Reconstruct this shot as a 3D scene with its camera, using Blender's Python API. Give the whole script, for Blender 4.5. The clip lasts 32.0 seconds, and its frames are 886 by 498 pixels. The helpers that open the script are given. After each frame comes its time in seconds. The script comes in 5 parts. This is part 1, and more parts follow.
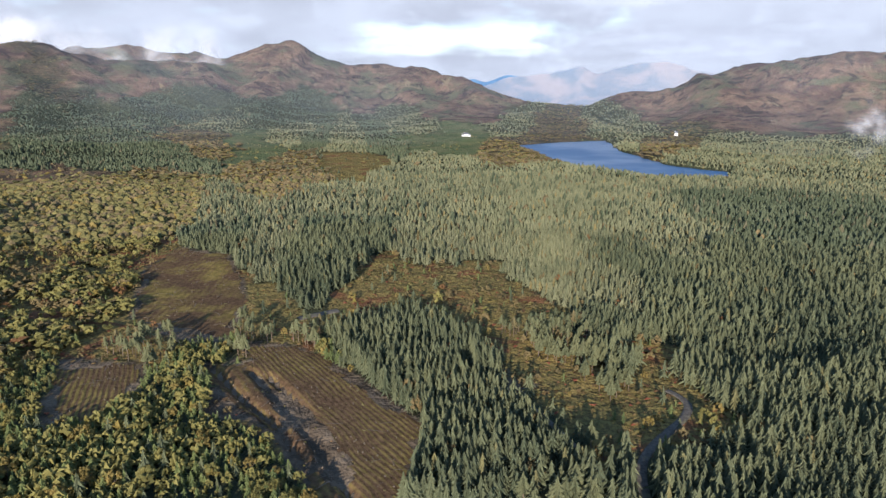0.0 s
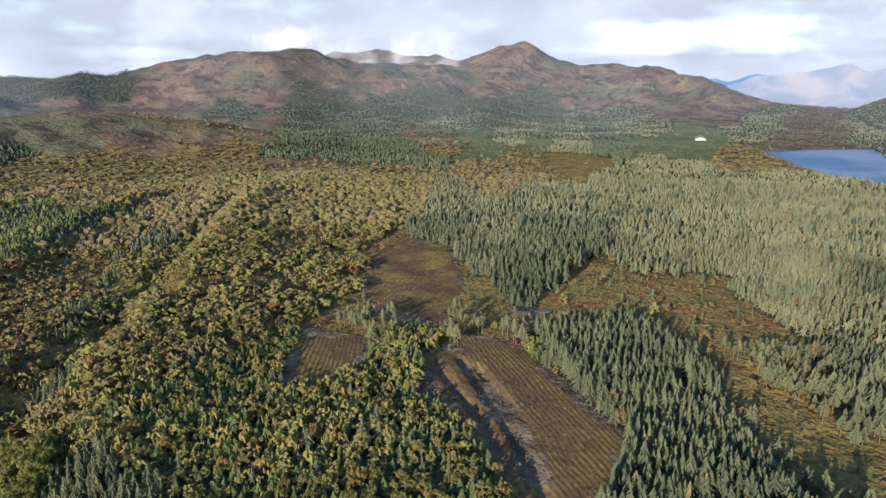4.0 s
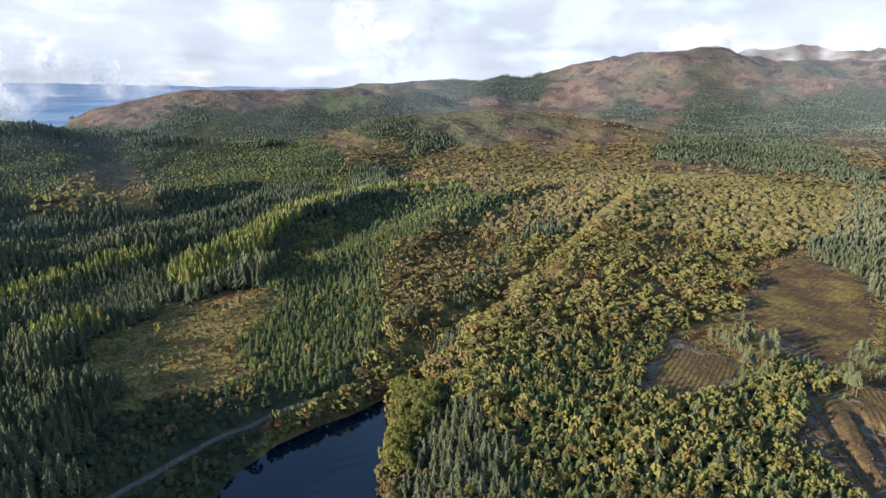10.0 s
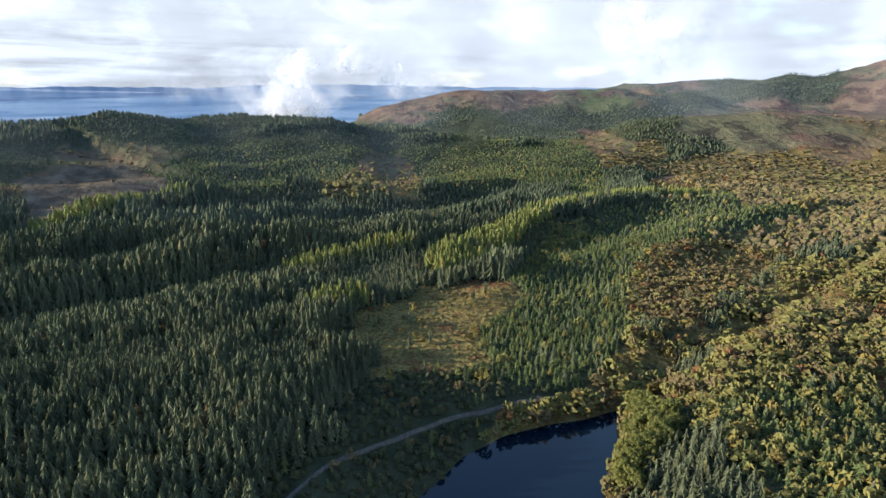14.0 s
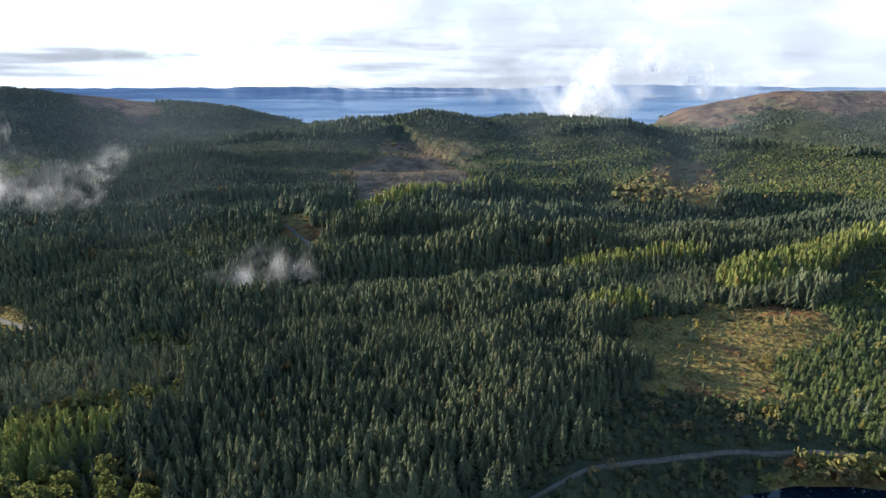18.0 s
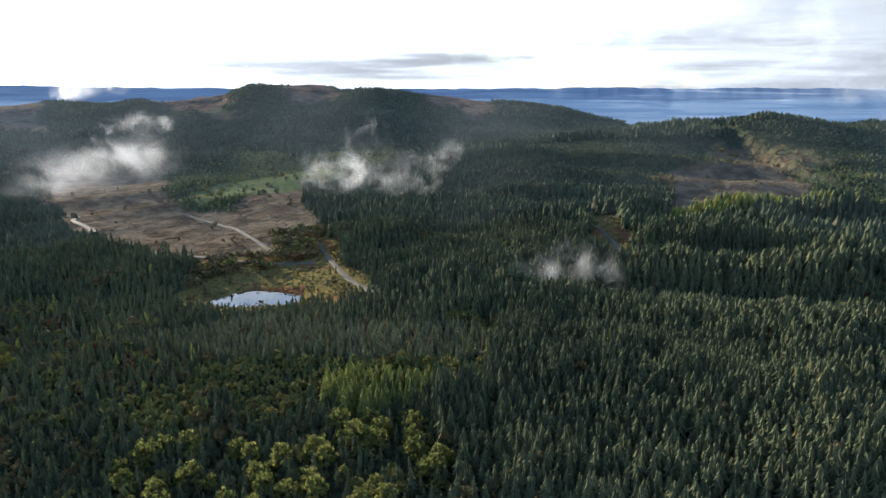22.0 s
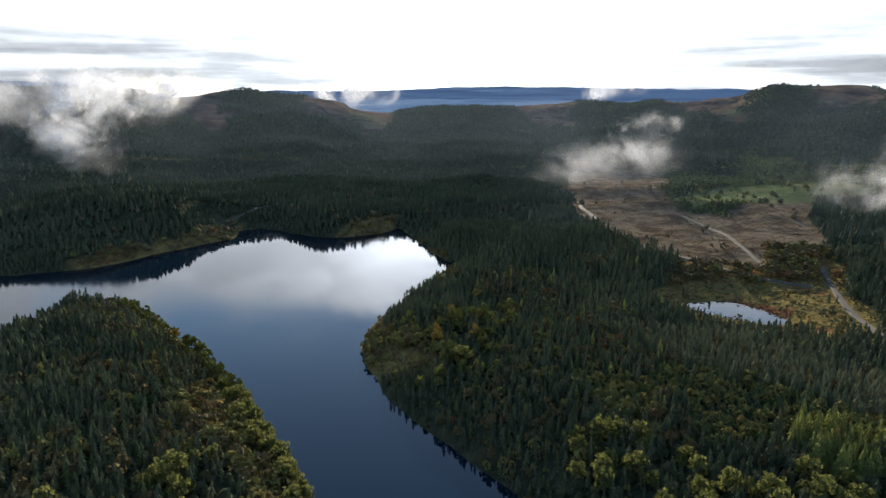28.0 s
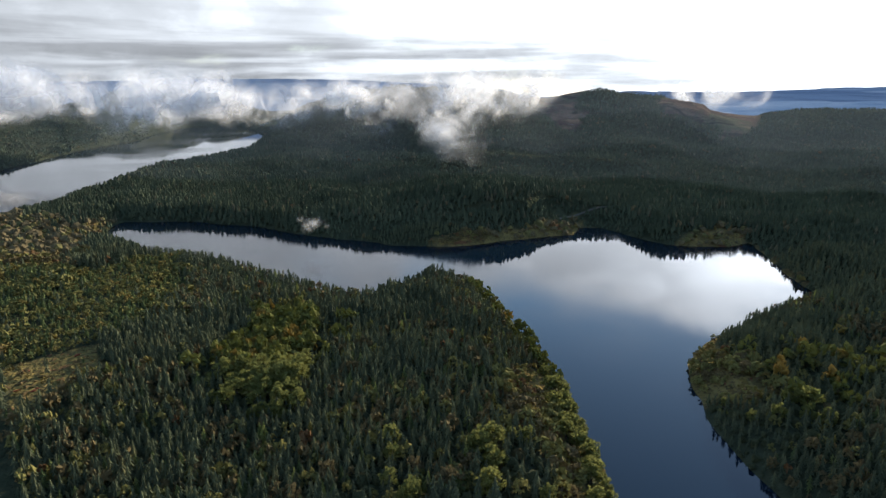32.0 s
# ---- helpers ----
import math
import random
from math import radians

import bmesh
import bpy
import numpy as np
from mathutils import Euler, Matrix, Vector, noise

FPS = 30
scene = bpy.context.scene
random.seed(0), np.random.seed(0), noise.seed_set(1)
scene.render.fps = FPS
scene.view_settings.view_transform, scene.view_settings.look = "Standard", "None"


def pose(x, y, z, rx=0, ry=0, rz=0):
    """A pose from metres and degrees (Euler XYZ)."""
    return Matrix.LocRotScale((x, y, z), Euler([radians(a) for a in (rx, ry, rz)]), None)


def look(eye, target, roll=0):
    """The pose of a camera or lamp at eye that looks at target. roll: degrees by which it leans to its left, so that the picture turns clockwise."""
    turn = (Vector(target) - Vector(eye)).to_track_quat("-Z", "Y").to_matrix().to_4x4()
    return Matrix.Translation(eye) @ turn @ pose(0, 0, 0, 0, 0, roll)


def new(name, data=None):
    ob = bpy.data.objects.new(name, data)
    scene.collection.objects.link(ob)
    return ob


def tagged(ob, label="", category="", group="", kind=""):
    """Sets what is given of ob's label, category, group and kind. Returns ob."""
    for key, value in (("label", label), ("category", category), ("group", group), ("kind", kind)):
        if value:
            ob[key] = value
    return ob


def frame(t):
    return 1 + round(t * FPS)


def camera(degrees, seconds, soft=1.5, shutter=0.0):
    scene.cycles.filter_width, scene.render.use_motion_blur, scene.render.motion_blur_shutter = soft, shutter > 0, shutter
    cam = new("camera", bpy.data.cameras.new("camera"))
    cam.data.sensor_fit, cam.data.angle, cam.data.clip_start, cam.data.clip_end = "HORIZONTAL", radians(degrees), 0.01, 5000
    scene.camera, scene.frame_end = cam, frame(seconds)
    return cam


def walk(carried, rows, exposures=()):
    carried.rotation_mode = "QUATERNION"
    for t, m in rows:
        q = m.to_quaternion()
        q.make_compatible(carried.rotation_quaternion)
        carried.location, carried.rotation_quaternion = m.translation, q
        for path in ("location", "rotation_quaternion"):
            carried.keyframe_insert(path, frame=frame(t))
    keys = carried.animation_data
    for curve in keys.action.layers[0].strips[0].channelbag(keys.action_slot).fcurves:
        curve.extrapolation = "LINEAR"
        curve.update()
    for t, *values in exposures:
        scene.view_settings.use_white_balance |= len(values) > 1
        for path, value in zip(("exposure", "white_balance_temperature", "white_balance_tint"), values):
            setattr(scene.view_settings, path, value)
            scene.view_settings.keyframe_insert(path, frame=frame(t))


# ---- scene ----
H = 130.0                        # height of the camera over the loch
SUN_AZ, SUN_EL = -170.0, 14.5    # degrees clockwise from +y, degrees up

cam = camera(69.25, 32.0)
TURN = ((0.0, 0.0), (0.5, -2.05), (1.0, -3.99), (1.5, -6.17), (2.0, -8.53), (2.5, -11.36), (3.0, -14.03), (3.5, -16.83),
        (5.5, -27.81), (6.5, -33.40), (7.5, -39.14), (8.5, -45.06), (9.5, -50.62), (10.5, -56.13), (11.5, -61.74), (12.5, -67.30),
        (13.5, -72.94), (15.5, -84.31), (16.0, -87.43), (16.5, -91.05), (17.0, -94.43), (18.0, -101.35), (19.0, -108.25), (20.0, -115.19),
        (21.0, -122.10), (22.0, -129.12), (23.0, -136.01), (24.0, -142.99), (25.0, -150.14), (25.5, -153.89), (27.5, -168.30),
        (28.0, -171.81), (29.0, -179.20), (30.0, -186.65), (31.0, -194.22), (32.0, -201.99))
walk(cam, [(t, pose(0, 0, H, 90 - 13.93, 0, -a) @ pose(0, 0, 0, 0, 0, 0.1)) for t, a in TURN], ((0.0, 0.96, 5600, 16), (3.0, 1.02, 5650, 16), (6.0, 1.12, 5700, 15), (10.0, 1.24, 5750, 13), (13.0, 1.28, 5750, 11), (20.0, 1.40, 5700, 10), (24.0, 1.14, 6000, 10), (28.0, 0.84, 6050, 10), (32.0, 0.92, 6050, 10)))


# ---- light ----
def at(az, r, z=0.0):
    """A place by its bearing from the hover point, clockwise from +y in degrees, and its distance."""
    return Vector((r * math.sin(radians(az)), r * math.cos(radians(az)), z))


sun_dir = Vector((math.sin(radians(SUN_AZ)) * math.cos(radians(SUN_EL)), math.cos(radians(SUN_AZ)) * math.cos(radians(SUN_EL)), math.sin(radians(SUN_EL))))
sun = new("sun", bpy.data.lights.new("sun", "SUN"))
sun.data.energy, sun.data.angle, sun.data.color = 5.0, radians(0.6), (1.0, 0.83, 0.60)
sun.matrix_world = look(sun_dir * 4000, (0, 0, 0))


class Nodes:
    """Short hand for a node tree."""

    def __init__(self, tree):
        self.tree = tree
        tree.nodes.clear()

    def add(self, kind, _out=0, **values):
        n = self.tree.nodes.new("ShaderNode" + kind)
        for key, v in values.items():
            if key in ("operation", "blend_type", "data_type", "sky_type", "noise_dimensions", "attribute_name", "interpolation_type", "feature", "noise_type"):
                exec_set(n, key, v)
        return n

    def link(self, a, b):
        self.tree.links.new(a, b)


def exec_set(n, key, v):
    if key == "operation":
        n.operation = v
    elif key == "blend_type":
        n.blend_type = v
    elif key == "data_type":
        n.data_type = v
    elif key == "sky_type":
        n.sky_type = v
    elif key == "attribute_name":
        n.attribute_name = v
    elif key == "feature":
        n.feature = v


def plug(nt, socket, v):
    if isinstance(v, bpy.types.NodeSocket):
        nt.link(v, socket)
    elif v is not None:
        socket.default_value = v if not isinstance(v, tuple) or len(v) != 3 or socket.type != "RGBA" else (*v, 1)


def math_(nt, op, a, b=None, c=None, clamp=False):
    n = nt.add("Math", operation=op)
    n.use_clamp = clamp
    for s, v in zip(n.inputs, (a, b, c)):
        plug(nt, s, v)
    return n.outputs[0]


def mix_(nt, fac, a, b, mode="MIX"):
    n = nt.add("Mix", data_type="RGBA", blend_type=mode)
    n.clamp_factor = True
    plug(nt, n.inputs[0], fac)
    plug(nt, n.inputs[6], a)
    plug(nt, n.inputs[7], b)
    return n.outputs[2]


def noise_(nt, vec, scale, detail=4.0, rough=0.55, distort=0.0):
    n = nt.add("TexNoise")
    plug(nt, n.inputs["Vector"], vec)
    n.inputs["Scale"].default_value, n.inputs["Detail"].default_value, n.inputs["Roughness"].default_value, n.inputs["Distortion"].default_value = scale, detail, rough, distort
    return n.outputs[0]


def ramp_(nt, v, lo, hi, a=0.0, b=1.0):
    n = nt.add("MapRange")
    n.interpolation_type = "SMOOTHSTEP"
    for s, x in zip(n.inputs, (v, lo, hi, a, b)):
        plug(nt, s, x)
    return n.outputs[0]


def sky_world():
    w = bpy.data.worlds.new("sky")
    w.use_nodes = True
    scene.world = w
    nt = Nodes(w.node_tree)
    sky = nt.add("TexSky", sky_type="NISHITA")
    sky.sun_disc, sky.sun_elevation, sky.sun_rotation = False, radians(SUN_EL), radians(SUN_AZ)
    sky.altitude, sky.air_density, sky.dust_density = 300, 1.0, 0.05
    coord = nt.add("TexCoord").outputs["Generated"]
    sep = nt.add("SeparateXYZ")
    nt.link(coord, sep.inputs[0])
    x, y, z = sep.outputs
    low = math_(nt, "ADD", math_(nt, "MAXIMUM", z, 0.0), 0.16)
    flat = nt.add("CombineXYZ")
    nt.link(math_(nt, "DIVIDE", x, low), flat.inputs[0])
    nt.link(math_(nt, "DIVIDE", y, low), flat.inputs[1])
    nt.link(math_(nt, "MULTIPLY", z, 9.0), flat.inputs[2])
    puff = nt.add("VectorMath", operation="MULTIPLY")
    nt.link(coord, puff.inputs[0])
    puff.inputs[1].default_value = (1.0, 1.0, 2.0)
    big = noise_(nt, flat.outputs[0], 0.5, 5, 0.55, 0.0)
    fine = noise_(nt, puff.outputs[0], 3.6, 6, 0.52, 0.15)
    high = ramp_(nt, z, 0.27, 0.42, -0.05, 0.34)
    mass = math_(nt, "ADD", math_(nt, "MULTIPLY", big, 0.45), math_(nt, "MULTIPLY", fine, 0.55))
    cover = ramp_(nt, math_(nt, "SUBTRACT", mass, high), 0.38, 0.54)
    dot = nt.add("VectorMath", operation="DOT_PRODUCT")
    nt.link(coord, dot.inputs[0])
    dot.inputs[1].default_value = sun_dir
    glow = math_(nt, "POWER", math_(nt, "MAXIMUM", dot.outputs["Value"], 0.0), 5.0)
    glow = math_(nt, "ADD", glow, math_(nt, "MULTIPLY", math_(nt, "POWER", math_(nt, "MAXIMUM", dot.outputs["Value"], 0.0), 48.0), 1.8))
    shade = math_(nt, "ADD", ramp_(nt, noise_(nt, puff.outputs[0], 4.2, 7, 0.55, 0.2), 0.34, 0.66, 0.74, 0.94), ramp_(nt, noise_(nt, puff.outputs[0], 10.0, 6, 0.55, 0.3), 0.48, 0.66, 0.0, 0.16))
    bright = math_(nt, "MULTIPLY", shade, math_(nt, "ADD", 0.46, math_(nt, "MULTIPLY", glow, 1.0)))
    level = nt.add("VectorMath", operation="MULTIPLY")
    nt.link(coord, level.inputs[0])
    level.inputs[1].default_value = (1.6, 1.6, 24.0)
    streak = math_(nt, "MULTIPLY", ramp_(nt, noise_(nt, level.outputs[0], 1.6, 6, 0.55, 0.3), 0.40, 0.66), ramp_(nt, z, 0.14, 0.03, 0.0, 0.62))
    streak = math_(nt, "MULTIPLY", streak, ramp_(nt, dot.outputs["Value"], -0.2, 0.75, 0.22, 1.0))
    bright = math_(nt, "MULTIPLY", bright, math_(nt, "SUBTRACT", 1.0, streak))
    cloud = nt.add("Background")
    nt.link(mix_(nt, 0.5, (0.90, 0.95, 1.0), (0.98, 0.98, 0.97)), cloud.inputs[0])
    nt.link(bright, cloud.inputs[1])
    clear = nt.add("Background")
    nt.link(sky.outputs[0], clear.inputs[0])
    clear.inputs[1].default_value = 0.15
    both = nt.add("MixShader")
    nt.link(cover, both.inputs[0])
    nt.link(clear.outputs[0], both.inputs[1])
    nt.link(cloud.outputs[0], both.inputs[2])
    out = nt.add("OutputWorld")
    nt.link(both.outputs[0], out.inputs[0])


sky_world()

# ---- lie of the land ----
def xy(pts):
    """Bearing and distance pairs to plan coordinates."""
    p = np.array(pts, float)
    a = np.radians(p[:, 0])
    return np.stack([p[:, 1] * np.sin(a), p[:, 1] * np.cos(a)], 1)


def lattice(seed):
    return np.random.RandomState(seed).rand(257, 257)


LATTICE = lattice(5)


def vnoise(x, y, size):
    """Smooth value noise from -1 to 1 with bumps about that many metres across."""
    u, v = x / size + 91.7, y / size + 37.3
    i, j = np.floor(u).astype(int), np.floor(v).astype(int)
    f, g = u - i, v - j
    f, g = f * f * (3 - 2 * f), g * g * (3 - 2 * g)
    i, j, k, m = i % 257, j % 257, (i + 1) % 257, (j + 1) % 257
    t = LATTICE
    return 2 * ((t[i, j] * (1 - f) + t[k, j] * f) * (1 - g) + (t[i, m] * (1 - f) + t[k, m] * f) * g) - 1


def fbm(x, y, size, octaves=4, gain=0.5):
    return sum(gain ** k * vnoise(x + 311 * k, y - 173 * k, size / 2 ** k) for k in range(octaves))


def inside(poly, x, y):
    """Whether points lie within a closed outline."""
    hit = np.zeros(np.shape(x), bool)
    for (ax, ay), (bx, by) in zip(poly, np.roll(poly, -1, 0)):
        cross = (ay > y) != (by > y)
        hit ^= cross & (x < (bx - ax) * (y - ay) / (by - ay + 1e-9) + ax)
    return hit


def near_line(line, x, y, closed=False):
    """Distance to a polyline, and how far along it (in vertices)."""
    best, along = np.full(np.shape(x), 1e9), np.zeros(np.shape(x))
    ends = np.roll(line, -1, 0) if closed else line[1:]
    for k, (a, b) in enumerate(zip(line, ends)):
        d = b - a
        s = np.clip(((x - a[0]) * d[0] + (y - a[1]) * d[1]) / (d @ d), 0, 1)
        q = np.hypot(x - a[0] - s * d[0], y - a[1] - s * d[1])
        along, best = np.where(q < best, k + s, along), np.minimum(q, best)
    return best, along


def within(poly, x, y):
    """Signed distance to an outline, positive inside."""
    return near_line(poly, x, y, True)[0] * np.where(inside(poly, x, y), 1, -1)


# outlines of the water, by bearing and distance
LOCH = xy(((-184.6, 186), (-186.4, 208), (-188.8, 234), (-190.6, 272), (-193.0, 312), (-195.9, 362), (-199.2, 425), (-203.5, 440), (-206.5, 412), (-210, 396), (-214, 425), (-217.5, 462),
           (-222, 520), (-227, 565), (-230.5, 640), (-229.1, 715), (-224.2, 690), (-218.8, 640), (-215.4, 600), (-206.4, 538), (-201.2, 530), (-194.4, 568), (-190.3, 592),
           (-189.9, 628), (-187.8, 630), (-185.5, 600), (-182.2, 572), (-177.3, 586), (-175.9, 612), (-174.4, 560), (-170.6, 468), (-174.8, 400), (-178.4, 346),
           (-179.5, 314), (-178.8, 284), (-176.4, 250), (-173.2, 227), (-169.5, 208), (-164.5, 188), (-150, 120), (-120, 80), (-95, 110), (-82, 162)))
ARM = xy(((-82, 162), (-78.2, 187), (-73.6, 209), (-69.7, 224), (-65.2, 236), (-62, 245), (-59, 254), (-58.7, 232), (-59.5, 187), (-57, 140), (-30, 80), (60, 60), (150, 90), (172, 150), (175.4, 193), (180, 150), (-150, 90), (-95, 100)))
FAR_LOCH = xy(((6.3, 1560), (10, 1690), (14, 1770), (15.4, 1463), (19.7, 1200), (24.0, 1150), (24.4, 1040), (18, 1000), (12.2, 1100), (9, 1270)))
LONG_LOCH = xy(((-239, 760), (-234.0, 850), (-230.6, 965), (-226.5, 1180), (-218.9, 1420), (-217.2, 2010), (-219.5, 2560), (-223.5, 2500), (-225.7, 2190), (-227.2, 1890), (-231.2, 1640), (-236.7, 1280), (-250, 1040), (-250, 740)))
POND = xy(((-150.2, 414), (-148.2, 423), (-146.4, 426), (-144.2, 418), (-142.0, 404), (-142.8, 394), (-146.5, 392), (-149.3, 400)))
WATERS = (LOCH, ARM, FAR_LOCH, LONG_LOCH, POND)

# hills: crest by bearing, distance and height; half width; roughness
HILLS = []
HILLS.append((((-36, 3600, 285), (-23.4, 3600, 306), (-18, 3500, 300), (-15.3, 3450, 318), (-12.1, 3400, 352), (-10.3, 3380, 322), (-7, 3300, 240), (-4.6, 3200, 222), (-0.2, 3000, 142), (3.7, 2800, 98), (8.1, 2600, 66)), 620, 22))
HILLS.append((((10, 2550, 60), (12.4, 2600, 78), (16.9, 2600, 118), (20, 2600, 160), (21.1, 2600, 190), (22.4, 2600, 188), (27.1, 2700, 234), (29.7, 2700, 238), (33.5, 2700, 236), (60, 2700, 210)), 420, 16))
HILLS.append((((-70, 2900, 110), (-64.3, 2800, 130), (-58.9, 2800, 159), (-53.7, 2800, 169), (-45, 2800, 194), (-40.5, 2800, 240), (-34.6, 2800, 258), (-26.8, 2900, 250), (-20, 3200, 230)), 560, 14))
HILLS.append((((-85.5, 2200, 20), (-81.8, 2200, 76), (-78, 2200, 115), (-73, 2200, 138), (-69, 2250, 130), (-62.3, 2300, 134), (-56, 2400, 140)), 330, 8))
HILLS.append((((-57.5, 1330, 78), (-54.5, 1380, 94), (-49.2, 1400, 102), (-44.2, 1400, 88), (-38.6, 1400, 74), (-30.7, 1350, 40)), 210, 6))
HILLS.append((((-133, 780, 26), (-125.8, 900, 50), (-119, 1000, 62), (-112.4, 1100, 72), (-107.5, 1200, 82), (-102.8, 1200, 96), (-99.6, 1250, 82), (-92.7, 1250, 85), (-87.2, 1250, 86), (-83, 1280, 66), (-74, 1250, 46), (-64, 1150, 36)), 330, 5))
HILLS.append((((-176, 1750, 72), (-171, 1900, 96), (-165, 1900, 104), (-158, 1900, 108), (-152, 1900, 108), (-147.8, 1900, 126), (-145.5, 1900, 160), (-140.3, 1900, 160), (-138, 1900, 148), (-135, 1900, 150), (-131, 1900, 122), (-123.8, 1900, 98), (-118.9, 1900, 82), (-113.5, 1900, 55), (-107, 1900, 30)), 420, 7))
HILLS.append((((-214.6, 1600, 22), (-212, 1650, 112), (-209, 1700, 134), (-204, 1700, 140), (-199.9, 1700, 135), (-193.5, 1700, 110), (-188.5, 1700, 114), (-182.5, 1700, 102), (-174, 1700, 62)), 380, 8))
HILLS.append((((-236, 760, 2), (-226, 800, 3), (-218, 780, 11), (-208, 680, 34), (-200, 640, 44), (-194, 660, 36), (-189, 700, 12)), 130, 3))
HILLS.append((((-250, 2400, 120), (-236, 2400, 108), (-230, 2600, 104), (-224, 3000, 90)), 420, 10))
HILLS.append((((-187.5, 215, 9), (-192, 260, 17), (-199, 310, 20), (-206, 345, 10), (-214, 345, 5), (-228, 380, 5)), 95, 2))
HILLS.append((((-176, 330, 9), (-172, 330, 17), (-163, 305, 22), (-152, 295, 15), (-146, 290, 13), (-140, 275, 17), (-125, 262, 21), (-112, 260, 23), (-100, 252, 26)), 50, 2))
HILLS.append((((-106, 258, 24), (-97, 245, 29), (-91, 222, 30), (-87, 214, 22)), 62, 2))
HILLS.append((((-54, 205, 12), (-48, 250, 18), (-42, 330, 22), (-37, 500, 25), (-35, 760, 20), (-30, 1000, 20)), 90, 3))
HILLS.append((((-20, 300, 10), (0, 320, 9), (25, 300, 10), (60, 320, 12)), 300, 2))
HILLS.append((((-182, 660, 12), (-170, 640, 14), (-160, 600, 14), (-152, 560, 12)), 120, 2))
# banks that carry the larch belts
HILLS.append((((-97, 345, 14), (-84, 372, 17), (-76, 445, 20), (-71, 488, 22), (-66, 590, 26), (-59, 690, 28), (-52, 730, 24)), 34, 2))
HILLS.append((((-112, 520, 20), (-103, 500, 22), (-92, 476, 24), (-84, 482, 26), (-78, 530, 26), (-70, 640, 28)), 34, 2))
HILLS.append((((-112, 600, 30), (-104, 640, 36), (-97, 690, 40), (-88, 700, 42), (-80, 690, 38), (-70, 780, 34)), 44, 2))
# bank and burn beside the birch hill
HILLS.append((((-59.5, 395, 17), (-58, 450, 22), (-55, 540, 27), (-49.6, 670, 29), (-44.8, 800, 26)), 36, 2))
HILLS.append((((-53, 225, 20), (-50.5, 290, 24), (-46, 350, 27), (-41, 470, 31), (-38, 620, 31), (-35, 800, 27)), 40, 2))
CRESTS = [(xy([p[:2] for p in pts]), np.array([p[2] for p in pts], float), w, rough) for pts, w, rough in HILLS]

BURN = xy(((-37.9, 740), (-41.0, 587), (-44.2, 462), (-48.3, 365), (-50.8, 330), (-53.8, 296), (-56.0, 268), (-58.2, 257)))

# ditches across the felled ground
GULLIES = [xy(p) for p in (((-21.3, 287), (-18.5, 246), (-15.9, 224), (-14.5, 205)), ((-17.9, 276), (-15.3, 240), (-12.1, 205), (-9.3, 178), (-8.5, 165)), ((-16.3, 268), (-13.7, 239), (-12.9, 228)))]


